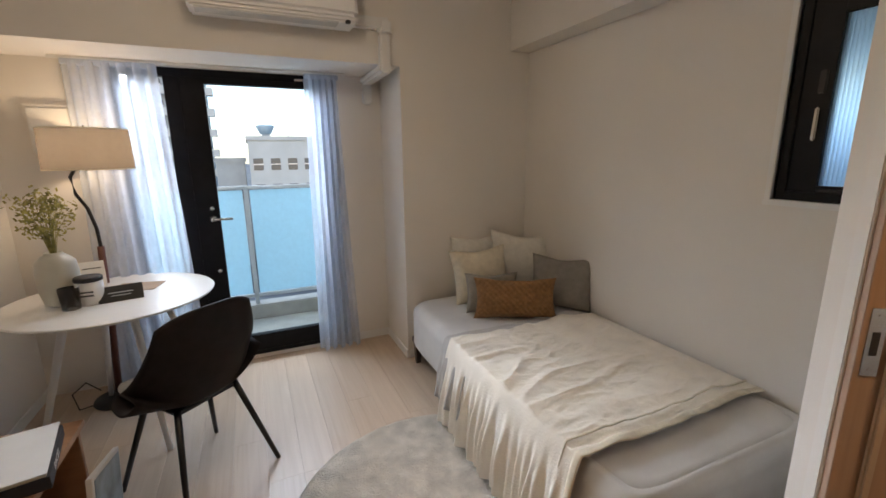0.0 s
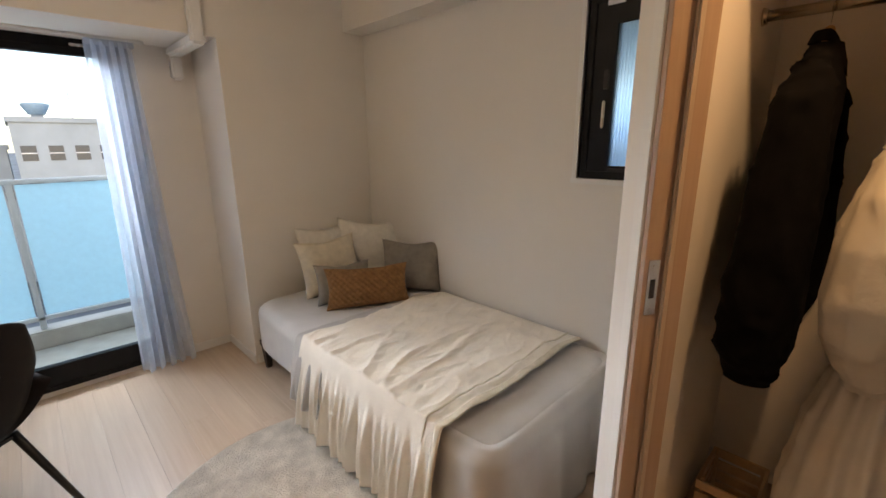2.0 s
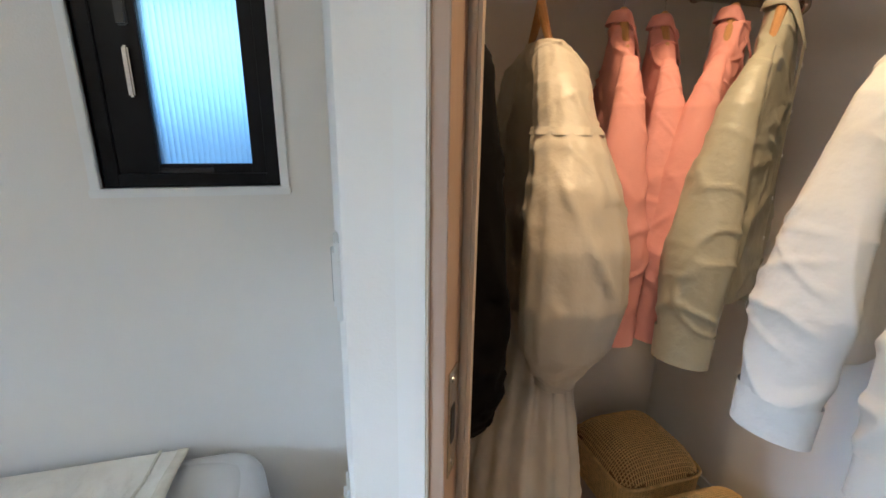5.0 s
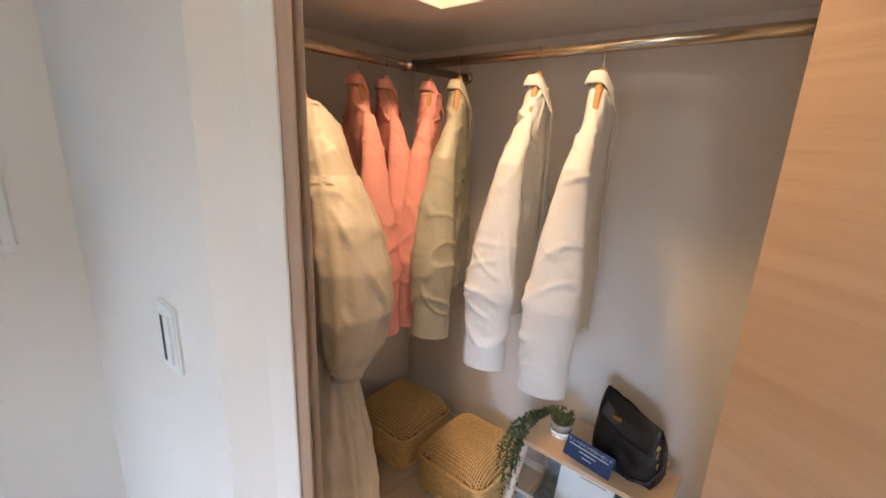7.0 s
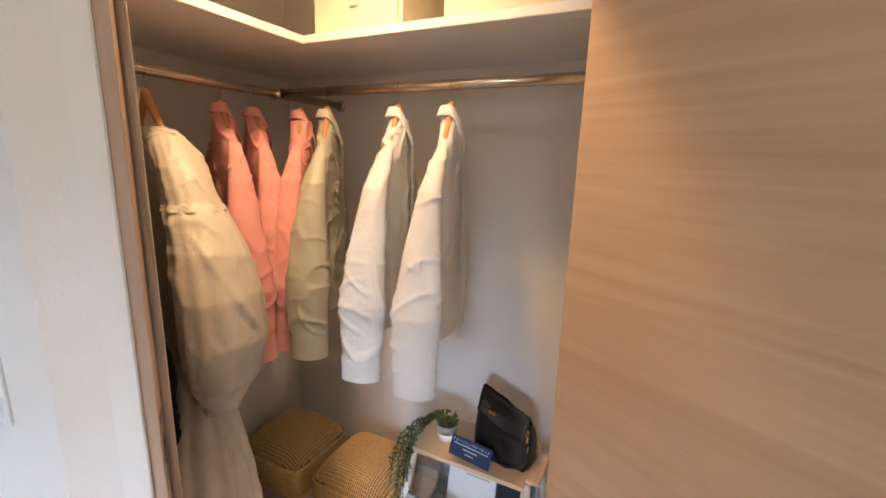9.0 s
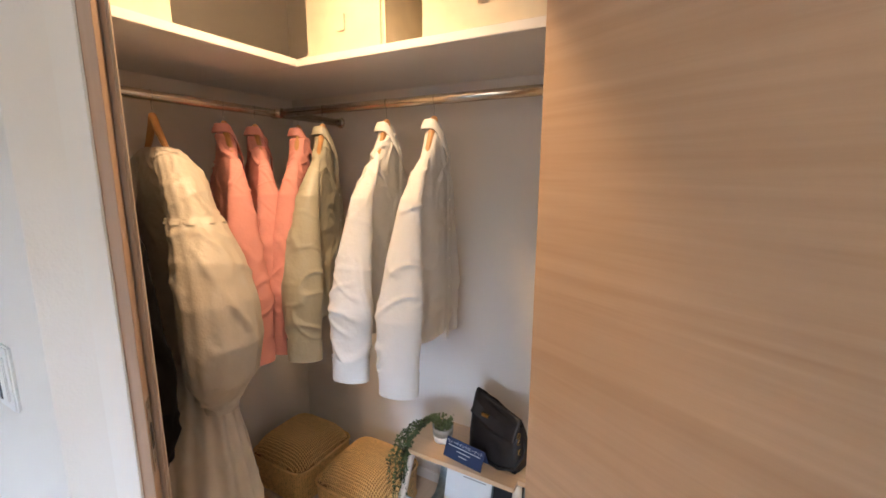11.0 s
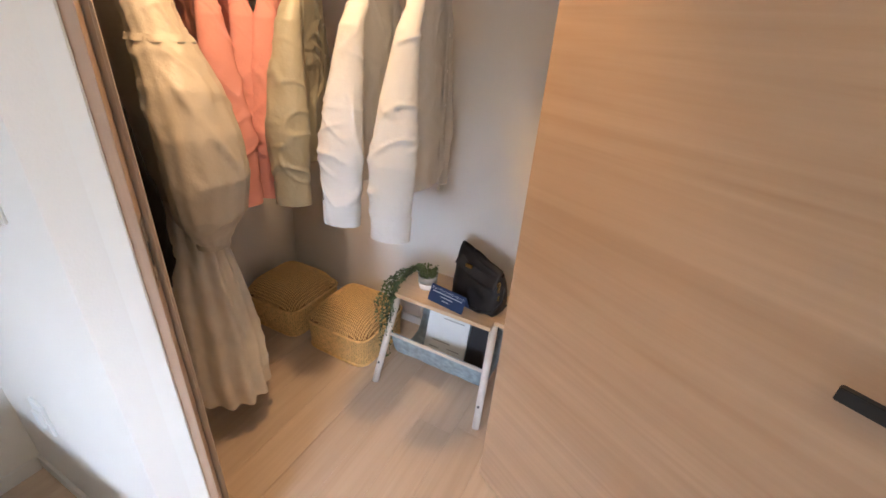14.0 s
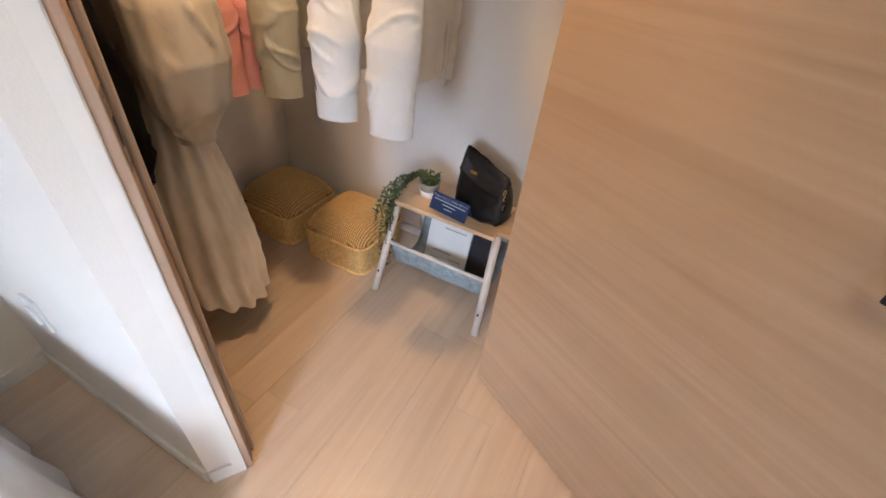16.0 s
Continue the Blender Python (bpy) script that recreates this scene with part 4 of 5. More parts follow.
# out-of-view fixture added round the bedroom fill bulb
cd = empty("added_ceiling_lamp", "unseen round white ceiling lamp added to brighten the bedroom, lit", "ceiling light", m=pose(-1.0, 0.90, CEILZ))
part("rim", lathe([(0.17, -0.03), (0.18, -0.02), (0.18, 0.0)], 48), TRIM, cd)
part("diffuser", lathe([(0.001, -0.04), (0.12, -0.036), (0.165, -0.03)], 48), LAMPGLOW, cd, "glowing diffuser")


def storage_box(x0, x1, y0, y1, h):
    c = empty("storage_box", "cream canvas storage box on the closet shelf", "storage box", "closet boxes", m=pose((x0 + x1) / 2, y0, SZ + 0.026))
    w, d = x1 - x0, y0 - y1
    part("body", box(-w / 2, w / 2, -d, 0, 0, h, 0.012, seg=3), BOXCLOTH, c)
    part("seam", box(-w / 2 + 0.008, w / 2 - 0.008, 0, 0.003, 0.008, 0.012, 0.001), CUSH_CREAM, c)
    part("lid_edge", box(-w / 2 - 0.003, w / 2 + 0.003, -d - 0.002, 0.004, h - 0.05, h + 0.002, 0.006), BOXCLOTH, c)
    part("pull_tab", box(-0.016, 0.016, 0.0, 0.006, 0.07, 0.12, 0.002), BOXCLOTH, c)
    return c


storage_box(0.035, 0.37, -0.905, -1.30, 0.24)
storage_box(-0.50, -0.10, -0.905, -1.30, 0.24)
storage_box(0.47, 0.92, -0.20, -0.52, 0.22)


# ---- clothes ----
def hanger(parent, w=0.150):
    hk = part("hook", tube([(0, 0, -0.10)] + [(0, 0, -0.05)] + [(0.018 * math.cos(a) , 0, 0.0 + 0.018 * math.sin(a)) for a in np.linspace(-1.9, 3.4, 14)], 0.0014, 6), CHROME, parent, "thin steel hook")
    pts = [(s * w, 0, -0.062 - 0.176 * abs(s) ** 0.85) for s in np.linspace(-1, 1, 15)]
    part("hanger_bar", tube(pts, [0.0125 - 0.0065 * abs(i - 7) / 7 for i in range(15)], 10), HANGER, parent, "curved wooden hanger")


def crease(x, y, z, seed, k=1.0):
    """Soft swells and sparse, sharp, slanting press folds of hanging cloth."""
    swell = wob(x * 6 + seed, y * 6 + z * 0.5, z * 1.3 + seed)
    out = 0.006 * swell
    for n, (sl, fz, amp, width) in enumerate(((4.0, 3.0, 0.0085, 8.0), (-6.5, 4.2, 0.0075, 9.0), (9.0, 2.2, 0.0060, 10.0), (-11.0, 7.0, 0.0042, 7.0))):
        o = seed * 1.7 + 5.3 * n
        line = abs(wob((x + y) * 5 + z * sl + o, (y - x) * 6 + o, z * fz - o))
        gate = upto(-0.15, 0.22, wob(x * 8 + o, y * 8 - o, z * 3.4 + o))
        out += amp * gate * max(0.0, 1 - width * line)
    return k * out


def ringtube(path, sx, sy, seed, k=1.0, sides=26, rows=46, cap=False, gather=0.0, folds=9):
    """A soft tube down a path of (x, y, z): sx and sy are its half widths by the way down."""
    def at(v):
        f = v * (len(path) - 1)
        i = min(int(f), len(path) - 2)
        return Vector(path[i]).lerp(Vector(path[i + 1]), f - i)

    def lin(a, v):
        f = v * (len(a) - 1)
        i = min(int(f), len(a) - 2)
        return a[i] + (a[i + 1] - a[i]) * (f - i)

    def f(u, v):
        c = at(v)
        a = u * 2 * math.pi
        r = 1.0 + gather * math.sin(a * folds + seed + 2 * wob(v * 3, seed, 0)) * (0.4 + 0.6 * v)
        q = Vector((c.x + lin(sx, v) * math.cos(a) * r, c.y + lin(sy, v) * math.sin(a) * r, c.z))
        n = Vector((math.cos(a), math.sin(a), 0))
        return q + n * crease(q.x, q.y, q.z, seed, k)
    return sheet(f, sides, rows, wrap=True)


def collar(parent, material, seed):
    def lie(u):
        a = -math.pi / 2 + (u - 0.5) * 2 * math.pi * 0.95
        return a, max(0.0, math.sin(a)) ** 2.2

    def stand(u, v):
        a, front = lie(u)
        return Vector((0.024 * math.cos(a), 0.028 * math.sin(a), -0.066 - 0.042 * front - 0.046 * v))

    def fall(u, v):
        a, front = lie(u)
        out = 0.003 + 0.013 * v
        return Vector(((0.024 + out) * math.cos(a), (0.028 + out + 0.014 * front * v) * math.sin(a), -0.062 - 0.042 * front - (0.032 + 0.054 * front) * v + 0.004 * math.sin(v * math.pi)))
    part("collar_stand", sheet(stand, 36, 4, thick=0.0015), material, parent, smooth=True)
    part("collar", sheet(fall, 48, 8, thick=0.0022), material, parent, smooth=True)


def shirt(label, material, m, seed, length=0.76):
    c = empty("shirt", label, "shirt", "hanging shirts", m=m)
    hanger(c)
    part("body", ringtube([(0, 0, -0.100), (0, 0, -0.140), (0, 0, -0.185), (0, 0, -0.225), (0, 0, -0.27), (0, 0, -0.40), (0, 0, -0.56), (0, 0.0, -length)],
                          [0.028, 0.066, 0.112, 0.150, 0.170, 0.176, 0.182, 0.19], [0.030, 0.032, 0.034, 0.036, 0.040, 0.045, 0.047, 0.050], seed, 0.85, 120, 130, gather=0.02), material, c, smooth=True)
    collar(c, material, seed)
    for s in (1, -1):
        out = 1.0 if s > 0 else 0.3
        sl = part("sleeve", ringtube([(0.115 * s, 0, -0.190), (0.160 * s, -0.004, -0.235), (s * (0.185 + 0.03 * out), -0.012, -0.31), (s * (0.19 + 0.075 * out), -0.02, -0.48), (s * (0.19 + 0.115 * out), -0.022, -0.64), (s * (0.19 + 0.130 * out), -0.02, -0.79)],
                                     [0.012, 0.022, 0.028, 0.033, 0.036, 0.033], [0.014, 0.024, 0.035, 0.054, 0.068, 0.056], seed + 3 * s, 0.66, 84, 140), material, c, smooth=True)
        part("cuff", ringtube([(s * (0.19 + 0.130 * out), -0.02, -0.785), (s * (0.19 + 0.133 * out), -0.02, -0.858)], [0.034, 0.034], [0.060, 0.058], seed, 0.2, 30, 8), material, sl, smooth=True)
    part("placket", sheet(lambda u, v: Vector((0.016 * (2 * u - 1), 0.050 + 0.004 * (1 - (2 * u - 1) ** 2), -0.17 - (length - 0.12) * v)), 4, 20), material, c, smooth=True)
    for k in range(5):
        part("button", lathe([(0.0045, 0), (0.0045, 0.002)], 10, m=pose(0, 0.054, -0.22 - 0.10 * k, -90, 0, 0)), WHITE, c)
    return c


shirt("white cotton shirt on a wooden hanger", WHITE_SHIRT, pose(-0.088, RY, RODZ, 0, 0, 106), 1.3)
shirt("white cotton shirt on a wooden hanger", WHITE_SHIRT, pose(0.104, RY, RODZ, 0, 0, 108), 7.9)
shirt("sage satin shirt on a wooden hanger", SAGE, pose(0.405, RY, RODZ, 0, 0, 122), 13.7, 0.76)
shirt("coral pink cotton shirt on a wooden hanger", PINK, pose(0.535, RY, RODZ, 0, 0, 128), 21.1, 0.74)
shirt("coral pink cotton shirt on a wooden hanger", PINK, pose(RX, -0.90, RODZ, 0, 0, 152), 27.4, 0.72)
shirt("coral pink cotton shirt on a wooden hanger", PINK, pose(RX, -0.77, RODZ, 0, 0, 156), 33.8, 0.72)

dr = empty("dress", "cream satin dress with puffed sleeves and pleated skirt", "dress", m=pose(RX, -0.53, RODZ, 0, 0, 172))
hanger(dr)
part("bodice", ringtube([(0, 0, -0.158), (0, 0, -0.185), (0, 0, -0.22), (0, 0, -0.36), (0, 0, -0.60), (0, 0, -0.86)], [0.088, 0.115, 0.14, 0.17, 0.185, 0.175], [0.026, 0.03, 0.036, 0.045, 0.052, 0.058], 3.3, 0.9, 90, 90, gather=0.02), CREAM_SATIN, dr, smooth=True)
for s in (1, -1):
    o = 1.0 if s > 0 else 0.3
    sv = part("sleeve", ringtube([(0.085 * s, 0, -0.165), (0.12 * s, 0, -0.205), (s * (0.15 + 0.02 * o), 0, -0.27), (s * (0.18 + 0.035 * o), 0, -0.36), (s * (0.19 + 0.045 * o), 0, -0.39), (s * (0.20 + 0.09 * o), 0, -0.48), (s * (0.20 + 0.125 * o), 0, -0.60), (s * (0.20 + 0.135 * o), 0, -0.72), (s * (0.20 + 0.12 * o), 0, -0.83), (s * (0.20 + 0.09 * o), 0, -0.91), (s * (0.20 + 0.085 * o), 0, -0.94)],
                                 [0.026, 0.046, 0.058, 0.062, 0.070, 0.082, 0.090, 0.093, 0.082, 0.053, 0.040], [0.028, 0.050, 0.064, 0.070, 0.080, 0.096, 0.110, 0.114, 0.100, 0.060, 0.044], 5.1 + s, 1.1, 72, 120, gather=0.028, folds=13), CREAM_SATIN, dr, smooth=True)
    part("gather_seam", ringtube([(s * (0.18 + 0.035 * o), 0, -0.362), (s * (0.185 + 0.04 * o), 0, -0.378)], [0.066, 0.071], [0.074, 0.080], 5.1 + s, 0.9, 64, 4, gather=0.05), CREAM_SATIN, sv, smooth=True)
    part("cuff", ringtube([(s * (0.20 + 0.085 * o), 0, -0.93), (s * (0.20 + 0.085 * o), 0, -0.955)], [0.043, 0.046], [0.047, 0.05], 2.0, 0.2, 24, 4, gather=0.04), CREAM_SATIN, sv, smooth=True)
part("skirt", ringtube([(0.04, 0, -0.84), (0.06, 0, -0.95), (0.08, 0, -1.15), (0.10, 0, -1.38), (0.10, 0, -1.59)], [0.17, 0.20, 0.23, 0.25, 0.255], [0.06, 0.09, 0.13, 0.155, 0.15], 8.8, 0.7, 150, 60, gather=0.06, folds=15), SKIRTC, dr, "cream pleated skirt", smooth=True)

ct = empty("coat", "black wool coat hanging at the closet end", "coat", m=pose(RX, -0.26, RODZ, 0, 0, 179))
hanger(ct)
part("body", ringtube([(0, 0, -0.10), (0, 0, -0.15), (0, 0, -0.22), (0, 0, -0.5), (0, 0, -0.90), (0, 0, -1.02)], [0.06, 0.17, 0.22, 0.235, 0.25, 0.25], [0.035, 0.045, 0.055, 0.062, 0.066, 0.066], 4.4, 0.6, 36, 50), BLACKCLOTH, ct, smooth=True)
for s in (1, -1):
    part("sleeve", ringtube([(0.16 * s, 0, -0.16), (0.225 * s, 0, -0.25), (0.275 * s, 0, -0.5), (0.315 * s, 0, -0.78), (0.325 * s, 0, -0.92), (0.30 * s, 0, -1.02)], [0.03, 0.055, 0.064, 0.074, 0.070, 0.045], [0.03, 0.06, 0.075, 0.085, 0.08, 0.05], 6 + s, 1.2, 48, 60), BLACKCLOTH, ct, smooth=True)
collar(ct, BLACKCLOTH, 1)


# ---- woven baskets ----
def basket(label, m, w=0.32, h=0.225):
    c = empty("basket", label, "basket", "woven baskets", m=m)

    def sq(a, r, p=7.0):
        ca, sa = math.cos(a), math.sin(a)
        k = (abs(ca) ** p + abs(sa) ** p) ** (-1 / p)
        return Vector((ca * k * r, sa * k * r, 0))

    def wallf(off):
        return lambda u, v: sq(u * 2 * math.pi, w / 2 * (0.965 + 0.035 * v) - off) + Vector((0, 0, 0.004 + (h * 0.62) * v))
    # dark inner sheets stand in for shade seen through the weave
    part("shade_lining", sheet(wallf(0.006), 64, 6, wrap=True), RATTAN_SHADE, c, smooth=True)
    part("floor", prism([tuple(sq(2 * math.pi * k / 40, w * 0.478).xy) for k in range(40)], 0.0, 0.005), RATTAN_SHADE, c)

    def dome(x, y, off=0.0):
        rr_ = (abs(x / (w / 2)) ** 5 + abs(y / (w / 2)) ** 5) ** 0.2
        t = max(0.0, min(1.0, (1 - rr_) / 0.62))
        return h * 0.62 + h * 0.38 * (1 - (1 - t) ** 2.1) ** 0.8 - off

    def lid(off):
        def f(u, v):
            a = u * 2 * math.pi
            p = sq(a, w / 2 * (1.0 if v < 0.05 else 1 - (v - 0.05) * 1.05))
            z = dome(p.x, p.y, off) if v >= 0.05 else h * 0.62 - 0.02
            return Vector((p.x * (1 - off * 2), p.y * (1 - off * 2), z))
        return f
    # solid dark sheet under the lattice, so its holes look shaded
    ld = part("lid", sheet(lid(0.005), 64, 16, wrap=True), RATTAN_SHADE, c, smooth=True)
    b = bmesh.new()
    n = 38

    def strip(pts, wd):
        last = None
        for p, s in pts:
            q = (b.verts.new(p + s * wd), b.verts.new(p - s * wd))
            if last:
                b.faces.new((last[0], q[0], q[1], last[1]))
            last = q
    for k in range(1, n):
        t = -w / 2 + w * k / n
        for ax in (0, 1):
            pts = []
            for j in range(61):
                s = (-1 + 2 * j / 60) * w / 2 * 0.995
                x, y = (s, t) if ax == 0 else (t, s)
                if (abs(x / (w / 2)) ** 5 + abs(y / (w / 2)) ** 5) > 1.0:
                    continue
                pts.append((Vector((x, y, dome(x, y) + 0.0012 * ax)), Vector((0, 1, 0)) if ax == 0 else Vector((1, 0, 0))))
            strip(pts, 0.0024)
    part("lattice", b, RATTAN, ld, "open cane lattice")
    b = bmesh.new()
    for k in range(120):
        a = 2 * math.pi * k / 120
        p, q = sq(a, w / 2 * 0.97), sq(a, w / 2 * 1.003)
        t = sq(a + 0.01, w / 2) - sq(a, w / 2)
        t.normalize()
        strip([(p + Vector((0, 0, 0.004)), t), (q + Vector((0, 0, h * 0.60)), t)], 0.0036)
    for z in np.linspace(0.012, h * 0.58, 16):
        f = 0.97 + 0.033 * z / (h * 0.6)
        strip([(sq(a, w / 2 * f + 0.001) + Vector((0, 0, z)), Vector((0, 0, 1))) for a in np.linspace(0, 2 * math.pi, 97)], 0.0034)
    part("side_weave", b, RATTAN, c, "woven cane side")
    part("rim", tube([sq(a, w / 2 * 1.01) + Vector((0, 0, h * 0.62)) for a in np.linspace(0, 2 * math.pi, 65)], 0.006, 8), RATTAN, c, smooth=True)
    part("rim", tube([sq(a, w / 2 * 0.98) + Vector((0, 0, 0.008)) for a in np.linspace(0, 2 * math.pi, 65)], 0.006, 8), RATTAN, c, smooth=True)
    return c


basket("honey-coloured woven cane basket with domed lid", pose(0.325, -1.115, 0.002), 0.355, 0.25)
basket("honey-coloured woven cane basket with domed lid", pose(0.745, -1.11, 0.002, 0, 0, 0), 0.36, 0.25)
cr2 = empty("crate", "small pale slatted crate on the closet floor", "crate", m=pose(0.64, -0.24, 0))
part("crate_base", box(-0.12, 0.12, -0.09, 0.09, 0, 0.012), STOOLWOOD, cr2)
for k in range(4):
    for y in (-0.09, 0.08):
        part("slat", box(-0.12, 0.12, y, y + 0.01, 0.02 + 0.05 * k, 0.055 + 0.05 * k, 0.001), STOOLWOOD, cr2)
    for x in (-0.12, 0.11):
        part("slat", box(x, x + 0.01, -0.08, 0.08, 0.02 + 0.05 * k, 0.055 + 0.05 * k, 0.001), STOOLWOOD, cr2)
for x in (-0.108, 0.098):
    for y in (-0.078, 0.068):
        part("post", box(x, x + 0.01, y, y + 0.01, 0.012, 0.21), STOOLWOOD, cr2)

# ---- stool with sling ----
STZ = 0.435
st = empty("side_table", "small birch side table with felt magazine sling", "side table", m=pose(-0.18, -1.145, 0))
top = box(-0.265, 0.265, -0.125, 0.125, STZ - 0.018, STZ)
bmesh.ops.bevel(top, geom=[e for e in top.edges if abs(e.verts[0].co.z - e.verts[1].co.z) > 0.01], offset=0.045, segments=6, affect="EDGES")
part("tabletop", top, STOOLWOOD, st, "pale birch top with rounded corners")
for sx in (1, -1):
    for sy in (1, -1):
        lg = part("leg", tube([(0.222 * sx, 0.085 * sy, STZ - 0.018), (0.250 * sx, 0.225 * sy, 0.0)], [0.0165, 0.0145], 16), STOOLLEG, st, smooth=True)
        for z in (0.10,):
            k = (STZ - 0.018 - z) / (STZ - 0.018)
            part("screw", lathe([(0.0045, 0), (0.0045, 0.014)], 10, m=pose((0.222 + 0.028 * k) * sx, (0.085 + 0.14 * k) * sy + 0.006 * sy, z, 90 if sy < 0 else -90, 0, 0)), INK, lg)
for sy in (1, -1):
    part("crossbar", tube([(-0.236, 0.150 * sy, 0.235), (0.236, 0.150 * sy, 0.235)], 0.008, 12), STOOLLEG, st, smooth=True)
part("sling", sheet(lambda u, v: Vector((-0.215 + 0.43 * u, -0.152 + 0.304 * v, 0.243 - 0.165 * max(0.0, 1 - abs(2 * v - 1) ** 5) + 0.004 * wob(u * 6, v * 6, 1))), 24, 30, thick=0.004), FELT, st, "blue-grey felt sling", smooth=True)
mg = empty("magazine", "white magazine standing in the felt sling", "magazine", m=pose(-0.165, -1.10, 0.10, 14, 0, 0))
part("cover", box(-0.105, 0.095, -0.003, 0.003, 0, 0.235, 0.001), PAPER, mg)
for x0, x1, z in ((-0.08, 0.02, 0.20), (-0.08, -0.02, 0.06), (0.02, 0.07, 0.05), (-0.03, 0.06, 0.085)):
    part("printed_line", box(x0, x1, 0.003, 0.0038, z, z + 0.004), mat("grey_ink", (0.35, 0.35, 0.36), 0.6), mg)
mg2 = empty("magazine", "dark magazine standing in the felt sling", "magazine", m=pose(-0.325, -1.13, 0.10, 14, 0, -4))
part("cover", box(-0.06, 0.06, -0.004, 0.004, 0, 0.24, 0.001), INK, mg2)

# ---- handbag, card, trailing plant ----
bg = empty("handbag", "black leather handbag with gold fittings", "handbag", m=pose(-0.285, -1.165, STZ, 0, 0, 168))


def bag(u, v):
    a = u * 2 * math.pi
    k = v
    w = 0.115 + 0.012 * math.sin(k * 3.0) - 0.012 * k
    d = 0.062 * (1 - 0.72 * k) + 0.004
    topz = 0.202 - 0.042 * math.cos(a) + 0.012 * wob(math.cos(a) * 3, 1, 1)
    c, s = math.cos(a), math.sin(a)
    p = 3.6
    q = (abs(c) ** p + abs(s) ** p) ** (-1 / p)
    return Vector((w * c * q, d * s * q + 0.006 * wob(c * 4, k * 5, s * 3), topz * k))


b = sheet(bag, 48, 22, wrap=True)
part("body", b, LEATHER, bg, smooth=True)
part("bottom", box(-0.112, 0.112, -0.058, 0.058, 0.0, 0.006, 0.003), LEATHER, bg)
part("flap", sheet(lambda u, v: Vector((-0.098 + 0.196 * u, -0.020 - 0.034 * v + 0.02 * (1 - v), 0.213 - 0.052 * (u - 0.5) - 0.07 * v - 0.02 * math.sin(u * math.pi) * v)), 16, 8, thick=0.004), LEATHER, bg, smooth=True)
part("clasp", box(-0.045, -0.013, -0.058, -0.048, 0.172, 0.186, 0.002), GOLD, bg, "small gold clasp")
for x, z in ((0.107, 0.115), (0.112, 0.08), (0.104, 0.140)):
    part("ring", tube([(x, -0.03 + 0.010 * math.cos(a), z + 0.010 * math.sin(a)) for a in np.linspace(0, 2 * math.pi, 14)], 0.0022, 6), GOLD, bg, "gold ring", smooth=True)
part("strap", tube([(0.095, 0, 0.135), (0.12, -0.01, 0.11), (0.122, -0.02, 0.06), (0.105, -0.06, 0.02), (0.05, -0.075, 0.006), (0.0, -0.072, 0.006)], 0.005, 8), LEATHER, bg, smooth=True)
card = empty("tent_card", "navy tent card with pale printed lines on the side table", "sign", m=pose(-0.185, -1.045, STZ + 0.001, 0, 0, 172))
part("face", box(-0.085, 0.085, -0.0015, 0.0015, 0, 0.072, 0.0004, m=pose(0, 0, 0, -24, 0, 0)), NAVY, card)
part("back", box(-0.085, 0.085, -0.0015, 0.0015, 0, 0.072, 0.0004, m=pose(0, 0.0585, 0, 24, 0, 0)), NAVY, card)
lettering("ウォークインクローゼット", 0.0135, PALEINK, card, pose(0, 0, 0, -24, 0, 0) @ pose(0, -0.0022, 0.058, 90, 0, 0), "pale katakana heading")
for x0, x1, z in ((-0.072, 0.072, 0.045), (-0.03, 0.03, 0.032), (-0.018, 0.018, 0.018)):
    part("printed_line", box(x0, x1, -0.0028, -0.0016, z, z + 0.003, m=pose(0, 0, 0, -24, 0, 0)), PALEINK, card)

pl = empty("potted_plant", "trailing green plant in a two-tone grey pot", "plant", m=pose(-0.055, -1.135, STZ))
pt = part("pot", lathe([(0.026, 0), (0.034, 0.004), (0.041, 0.034)], 28), WHITE, pl, "white lower pot", smooth=True)
part("pot_rim", lathe([(0.041, 0.034), (0.043, 0.066), (0.038, 0.066), (0.035, 0.05), (0.001, 0.05)], 28), POTGREY, pl, "grey upper band", smooth=True)
rr = random.Random(11)
stems, leaves = None, bmesh.new()


def leaf(c, d, size):
    d = d.normalized()
    s = d.cross(Vector((rr.uniform(-1, 1), rr.uniform(-1, 1), 1))).normalized() * size * 0.36
    up = s.cross(d).normalized() * size * 0.18
    vs_ = [leaves.verts.new(p) for p in (c, c + d * size * 0.5 + s + up, c + d * size, c + d * size * 0.5 - s + up)]
    leaves.faces.new(vs_)


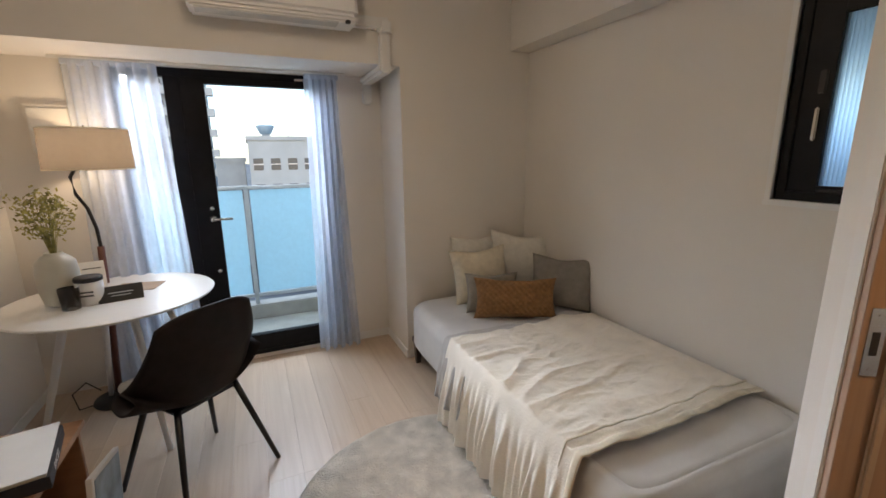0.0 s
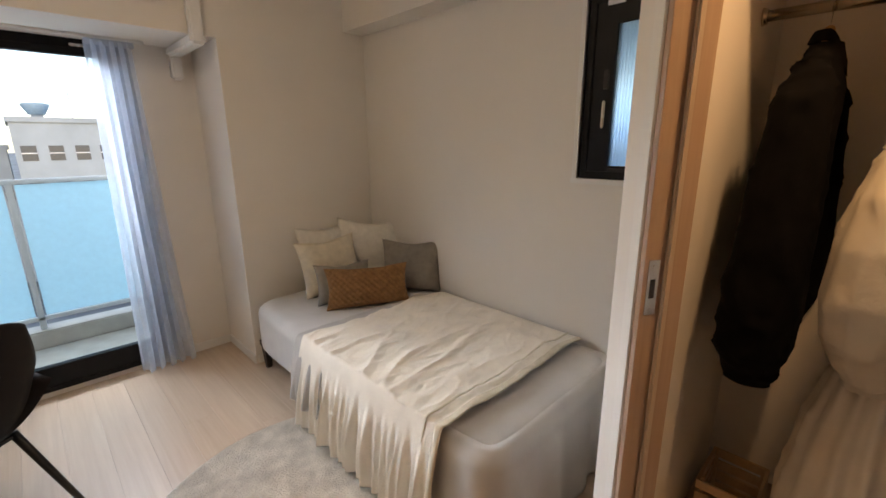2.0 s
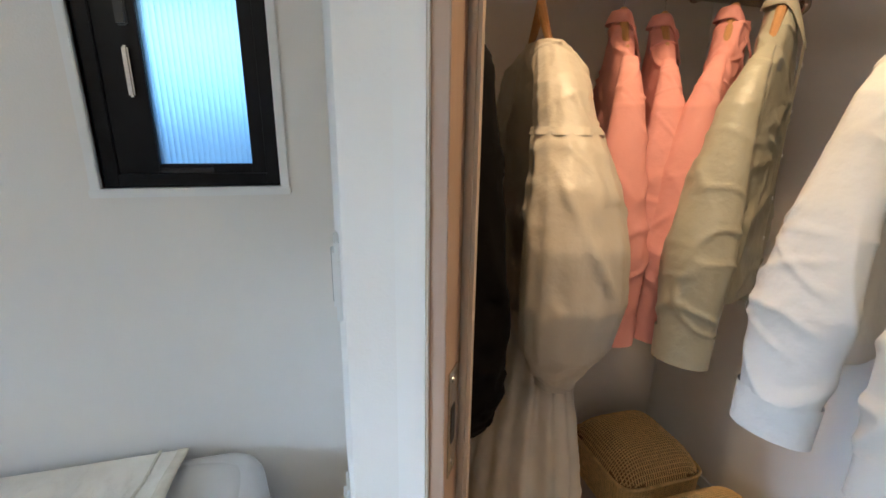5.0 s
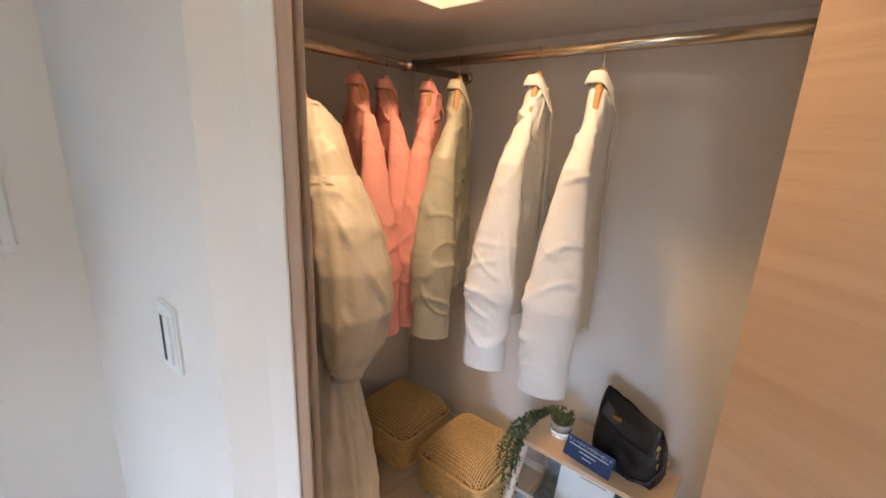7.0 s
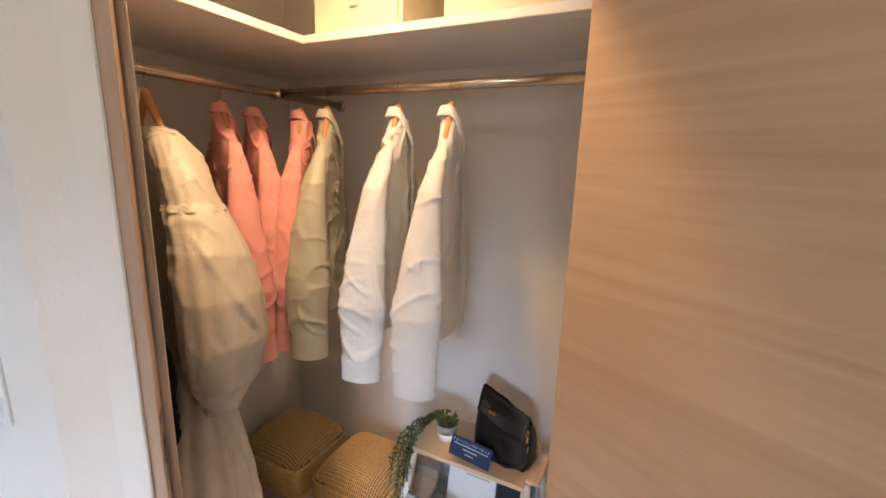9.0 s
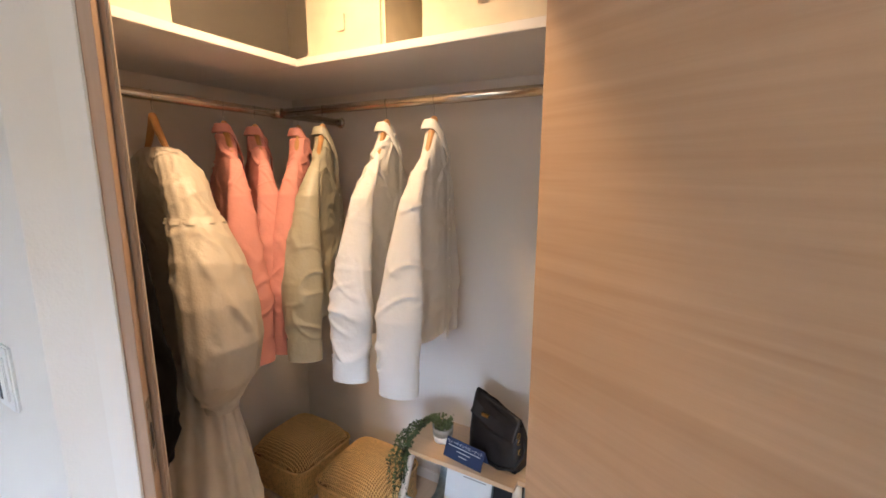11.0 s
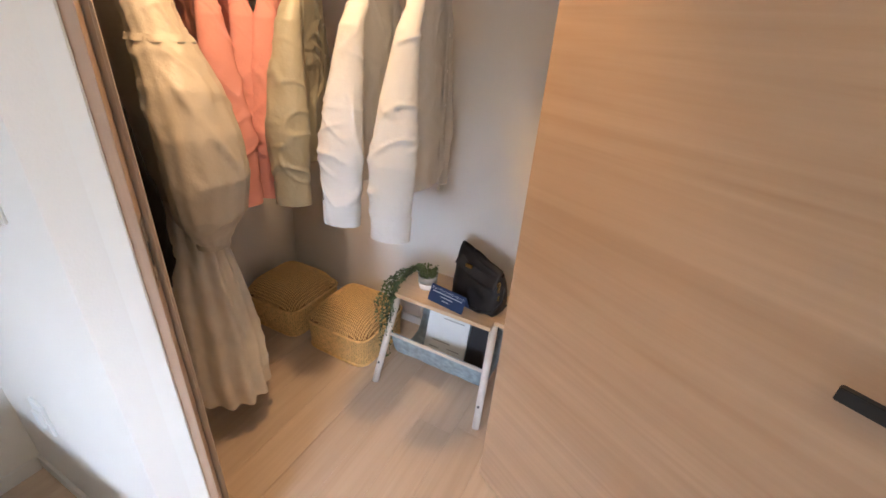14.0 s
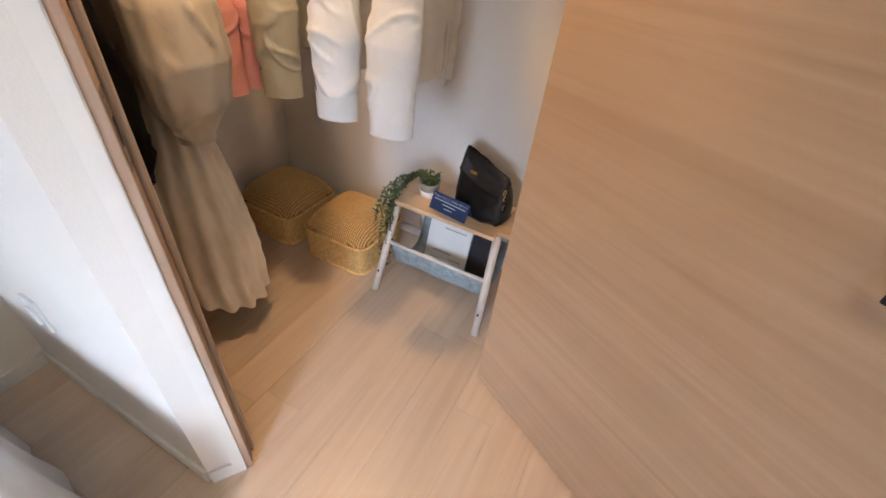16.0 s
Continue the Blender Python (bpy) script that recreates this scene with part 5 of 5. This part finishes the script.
for k in range(60):
    a = rr.uniform(0, 6.283)
    c = Vector((rr.uniform(0, 0.03) * math.cos(a), rr.uniform(0, 0.03) * math.sin(a), 0.055))
    d = Vector((math.cos(a) * 0.6, math.sin(a) * 0.6, 1))
    stems = tube([c, c + d * rr.uniform(0.015, 0.04)], 0.001, 4, bm=stems)
    for j in range(5):
        leaf(c + d * rr.uniform(0.0, 0.035), Vector((rr.gauss(0, 1), rr.gauss(0, 1), 0.6)), rr.uniform(0.010, 0.018))
for k in range(16):
    off = rr.gauss(0, 0.022)
    drop = rr.uniform(0.05, 0.36)
    gx = rr.uniform(0.06, 0.13)
    pts = [Vector((0.01, off * 0.3, 0.06)), Vector((0.03, 0.02 + off * 0.4, 0.10)), Vector((gx * 0.7, 0.06 + off, 0.085)), Vector((gx, 0.115 + off * 0.6, 0.03)), Vector((gx + 0.01, 0.135 + off * 0.5, -0.05)), Vector((gx + 0.012 + off * 0.3, 0.14 + off * 0.4, -0.05 - drop))]
    if k % 3 == 0:
        pts = [p + Vector((0.045, 0.0, 0)) * (i / 5) for i, p in enumerate(pts)]
    fine = []
    for p, q in zip(pts, pts[1:]):
        fine += [p.lerp(q, t / 6) for t in range(6)]
    stems = tube(fine, 0.0010, 4, bm=stems)
    for p in fine[2:]:
        for j in range(3):
            leaf(p + Vector((rr.gauss(0, 0.003), rr.gauss(0, 0.003), rr.gauss(0, 0.004))), Vector((rr.gauss(0, 1), rr.gauss(0, 1), rr.gauss(-0.2, 0.8))), rr.uniform(0.008, 0.016))
tagged(part("stem_bundle", stems, LEAF, pl), kind="stuff")
tagged(part("foliage", leaves, LEAF, pl, "small trailing green leaves"), kind="stuff")

# ---- balcony and city ----
# out-of-view slab, added to keep steep sky light off the balcony floor
thing("sky_blocker_slab", box(-4.5, 2.5, B + T, 3.75, 2.62, 2.80), CONCRETE, "unseen slab added over the balcony to block steep sky light", "balcony", kind="structure")
thing("balcony_slab", box(-4.5, 2.5, B + 0.02, 3.75, -0.30, -0.03), CONCRETE, "pale concrete balcony floor", "balcony", kind="structure")
thing("balcony_kerb", box(-4.5, 2.5, 3.55, 3.72, -0.03, 0.10, 0.01), CONCRETE, "low concrete balcony kerb", "balcony", kind="structure")
rl = empty("balcony_railing", "steel balcony railing with frosted glass panels", "railing")
part("top_rail", box(-4.4, 2.4, 3.59, 3.64, 1.135, 1.165, 0.006), RAILPAINT, rl)
part("bottom_rail", box(-4.4, 2.4, 3.60, 3.63, 0.165, 0.195, 0.004), RAILPAINT, rl)
for k in range(6):
    x = -3.25 + 1.08 * k
    part("post", box(x - 0.018, x + 0.018, 3.60, 3.64, 0.10, 1.135, 0.004), RAILPAINT, rl)
    if k < 5:
        part("panel", box(x + 0.028, x + 1.052, 3.612, 3.622, 0.20, 1.130, 0.002), BALCONYGLASS, rl, "pale blue frosted glass panel")


def block(name, label, x0, x1, y0, y1, z0, z1, material, cols, rows, balc=False, low=-14.0):
    c = empty(name, label, "building")
    part("wall", box(x0, x1, y0, y1, low, z1), material, c)
    part("roof", box(x0 - 0.2, x1 + 0.2, y0 - 0.2, y1 + 0.2, z1, z1 + 0.5), material, c)
    w = (x1 - x0) / cols
    for r in range(rows):
        z = z1 - 1.0 - (r + 1) * (z1 - z0) / rows
        for k in range(cols):
            x = x0 + (k + 0.5) * w
            wn = part("window", box(x - w * 0.28, x + w * 0.28, y0 - 0.06, y0 + 0.05, z + 0.5, z + 2.0), DARKGLASS, c)
            part("frame", box(x - w * 0.28, x + w * 0.28, y0 - 0.10, y0 - 0.06, z + 1.2, z + 1.3), WHITE, wn)
        if balc:
            part("balcony", box(x0 + 0.2, x1 + 1.6, y0 - 1.6, y0, z - 0.2, z + 0.9), BUILDING, c)
    return c


thing("city_ground", box(-600, 600, 4.5, 1200, -14.6, -14.0), mat("far_street", (0.16, 0.17, 0.17), 0.9, vary=0.2, scale=0.05), "distant grey street level", "ground", kind="structure")
block("white_office_building", "distant white low-rise building with rooftop tank", -1.0, 9.5, 60, 74, -3.0, 3.6, BUILDING, 5, 2)
tk = empty("water_tank", "blue rooftop water tank on the white building", "water tank", m=pose(1.4, 64, 4.1))
part("tank", lathe([(0.7, 0.4), (1.15, 1.3), (1.2, 1.5), (0.9, 1.6)], 20), TANK, tk, smooth=True)
part("stand", box(-0.5, 0.5, -0.5, 0.5, 0.0, 0.4), BUILDING2, tk)
part("mast", tube([(2.9, 0, 0), (2.9, 0, 2.9)], 0.05, 6), BUILDING2, tk)
block("apartment_tower", "distant grey apartment tower with stacked balconies", -15.5, -6.6, 75, 88, -6.0, 17.5, BUILDING2, 4, 8, balc=True)
block("low_house", "distant low grey house beyond the railing", -5.2, -1.6, 66, 74, -4.0, 0.9, BUILDING2, 3, 1)

# ---- floor boards ----
FLOORMESH = {}
rr = random.Random(2)
fw = 0.148
floor = tagged(new("floor"), "pale oak plank flooring", "floor", kind="structure")
x = W
while x < CX:
    y = S - rr.uniform(0, 1.1)
    while y < B:
        L_ = 1.21
        y0, y1 = max(y, S), min(y + L_, B)
        if y1 - y0 > 0.02:
            key = round(y1 - y0, 3)
            if key not in FLOORMESH:
                FLOORMESH[key] = finish(box(0.0003, fw - 0.0003, -key / 2 + 0.0003, key / 2 - 0.0003, -0.016, 0.0, 0.0007, seg=1), "floor_board", PLANK)
            p = new("plank", FLOORMESH[key])
            p.parent = floor
            p.location = (x, (y0 + y1) / 2, 0)
        y += L_
    x += fw
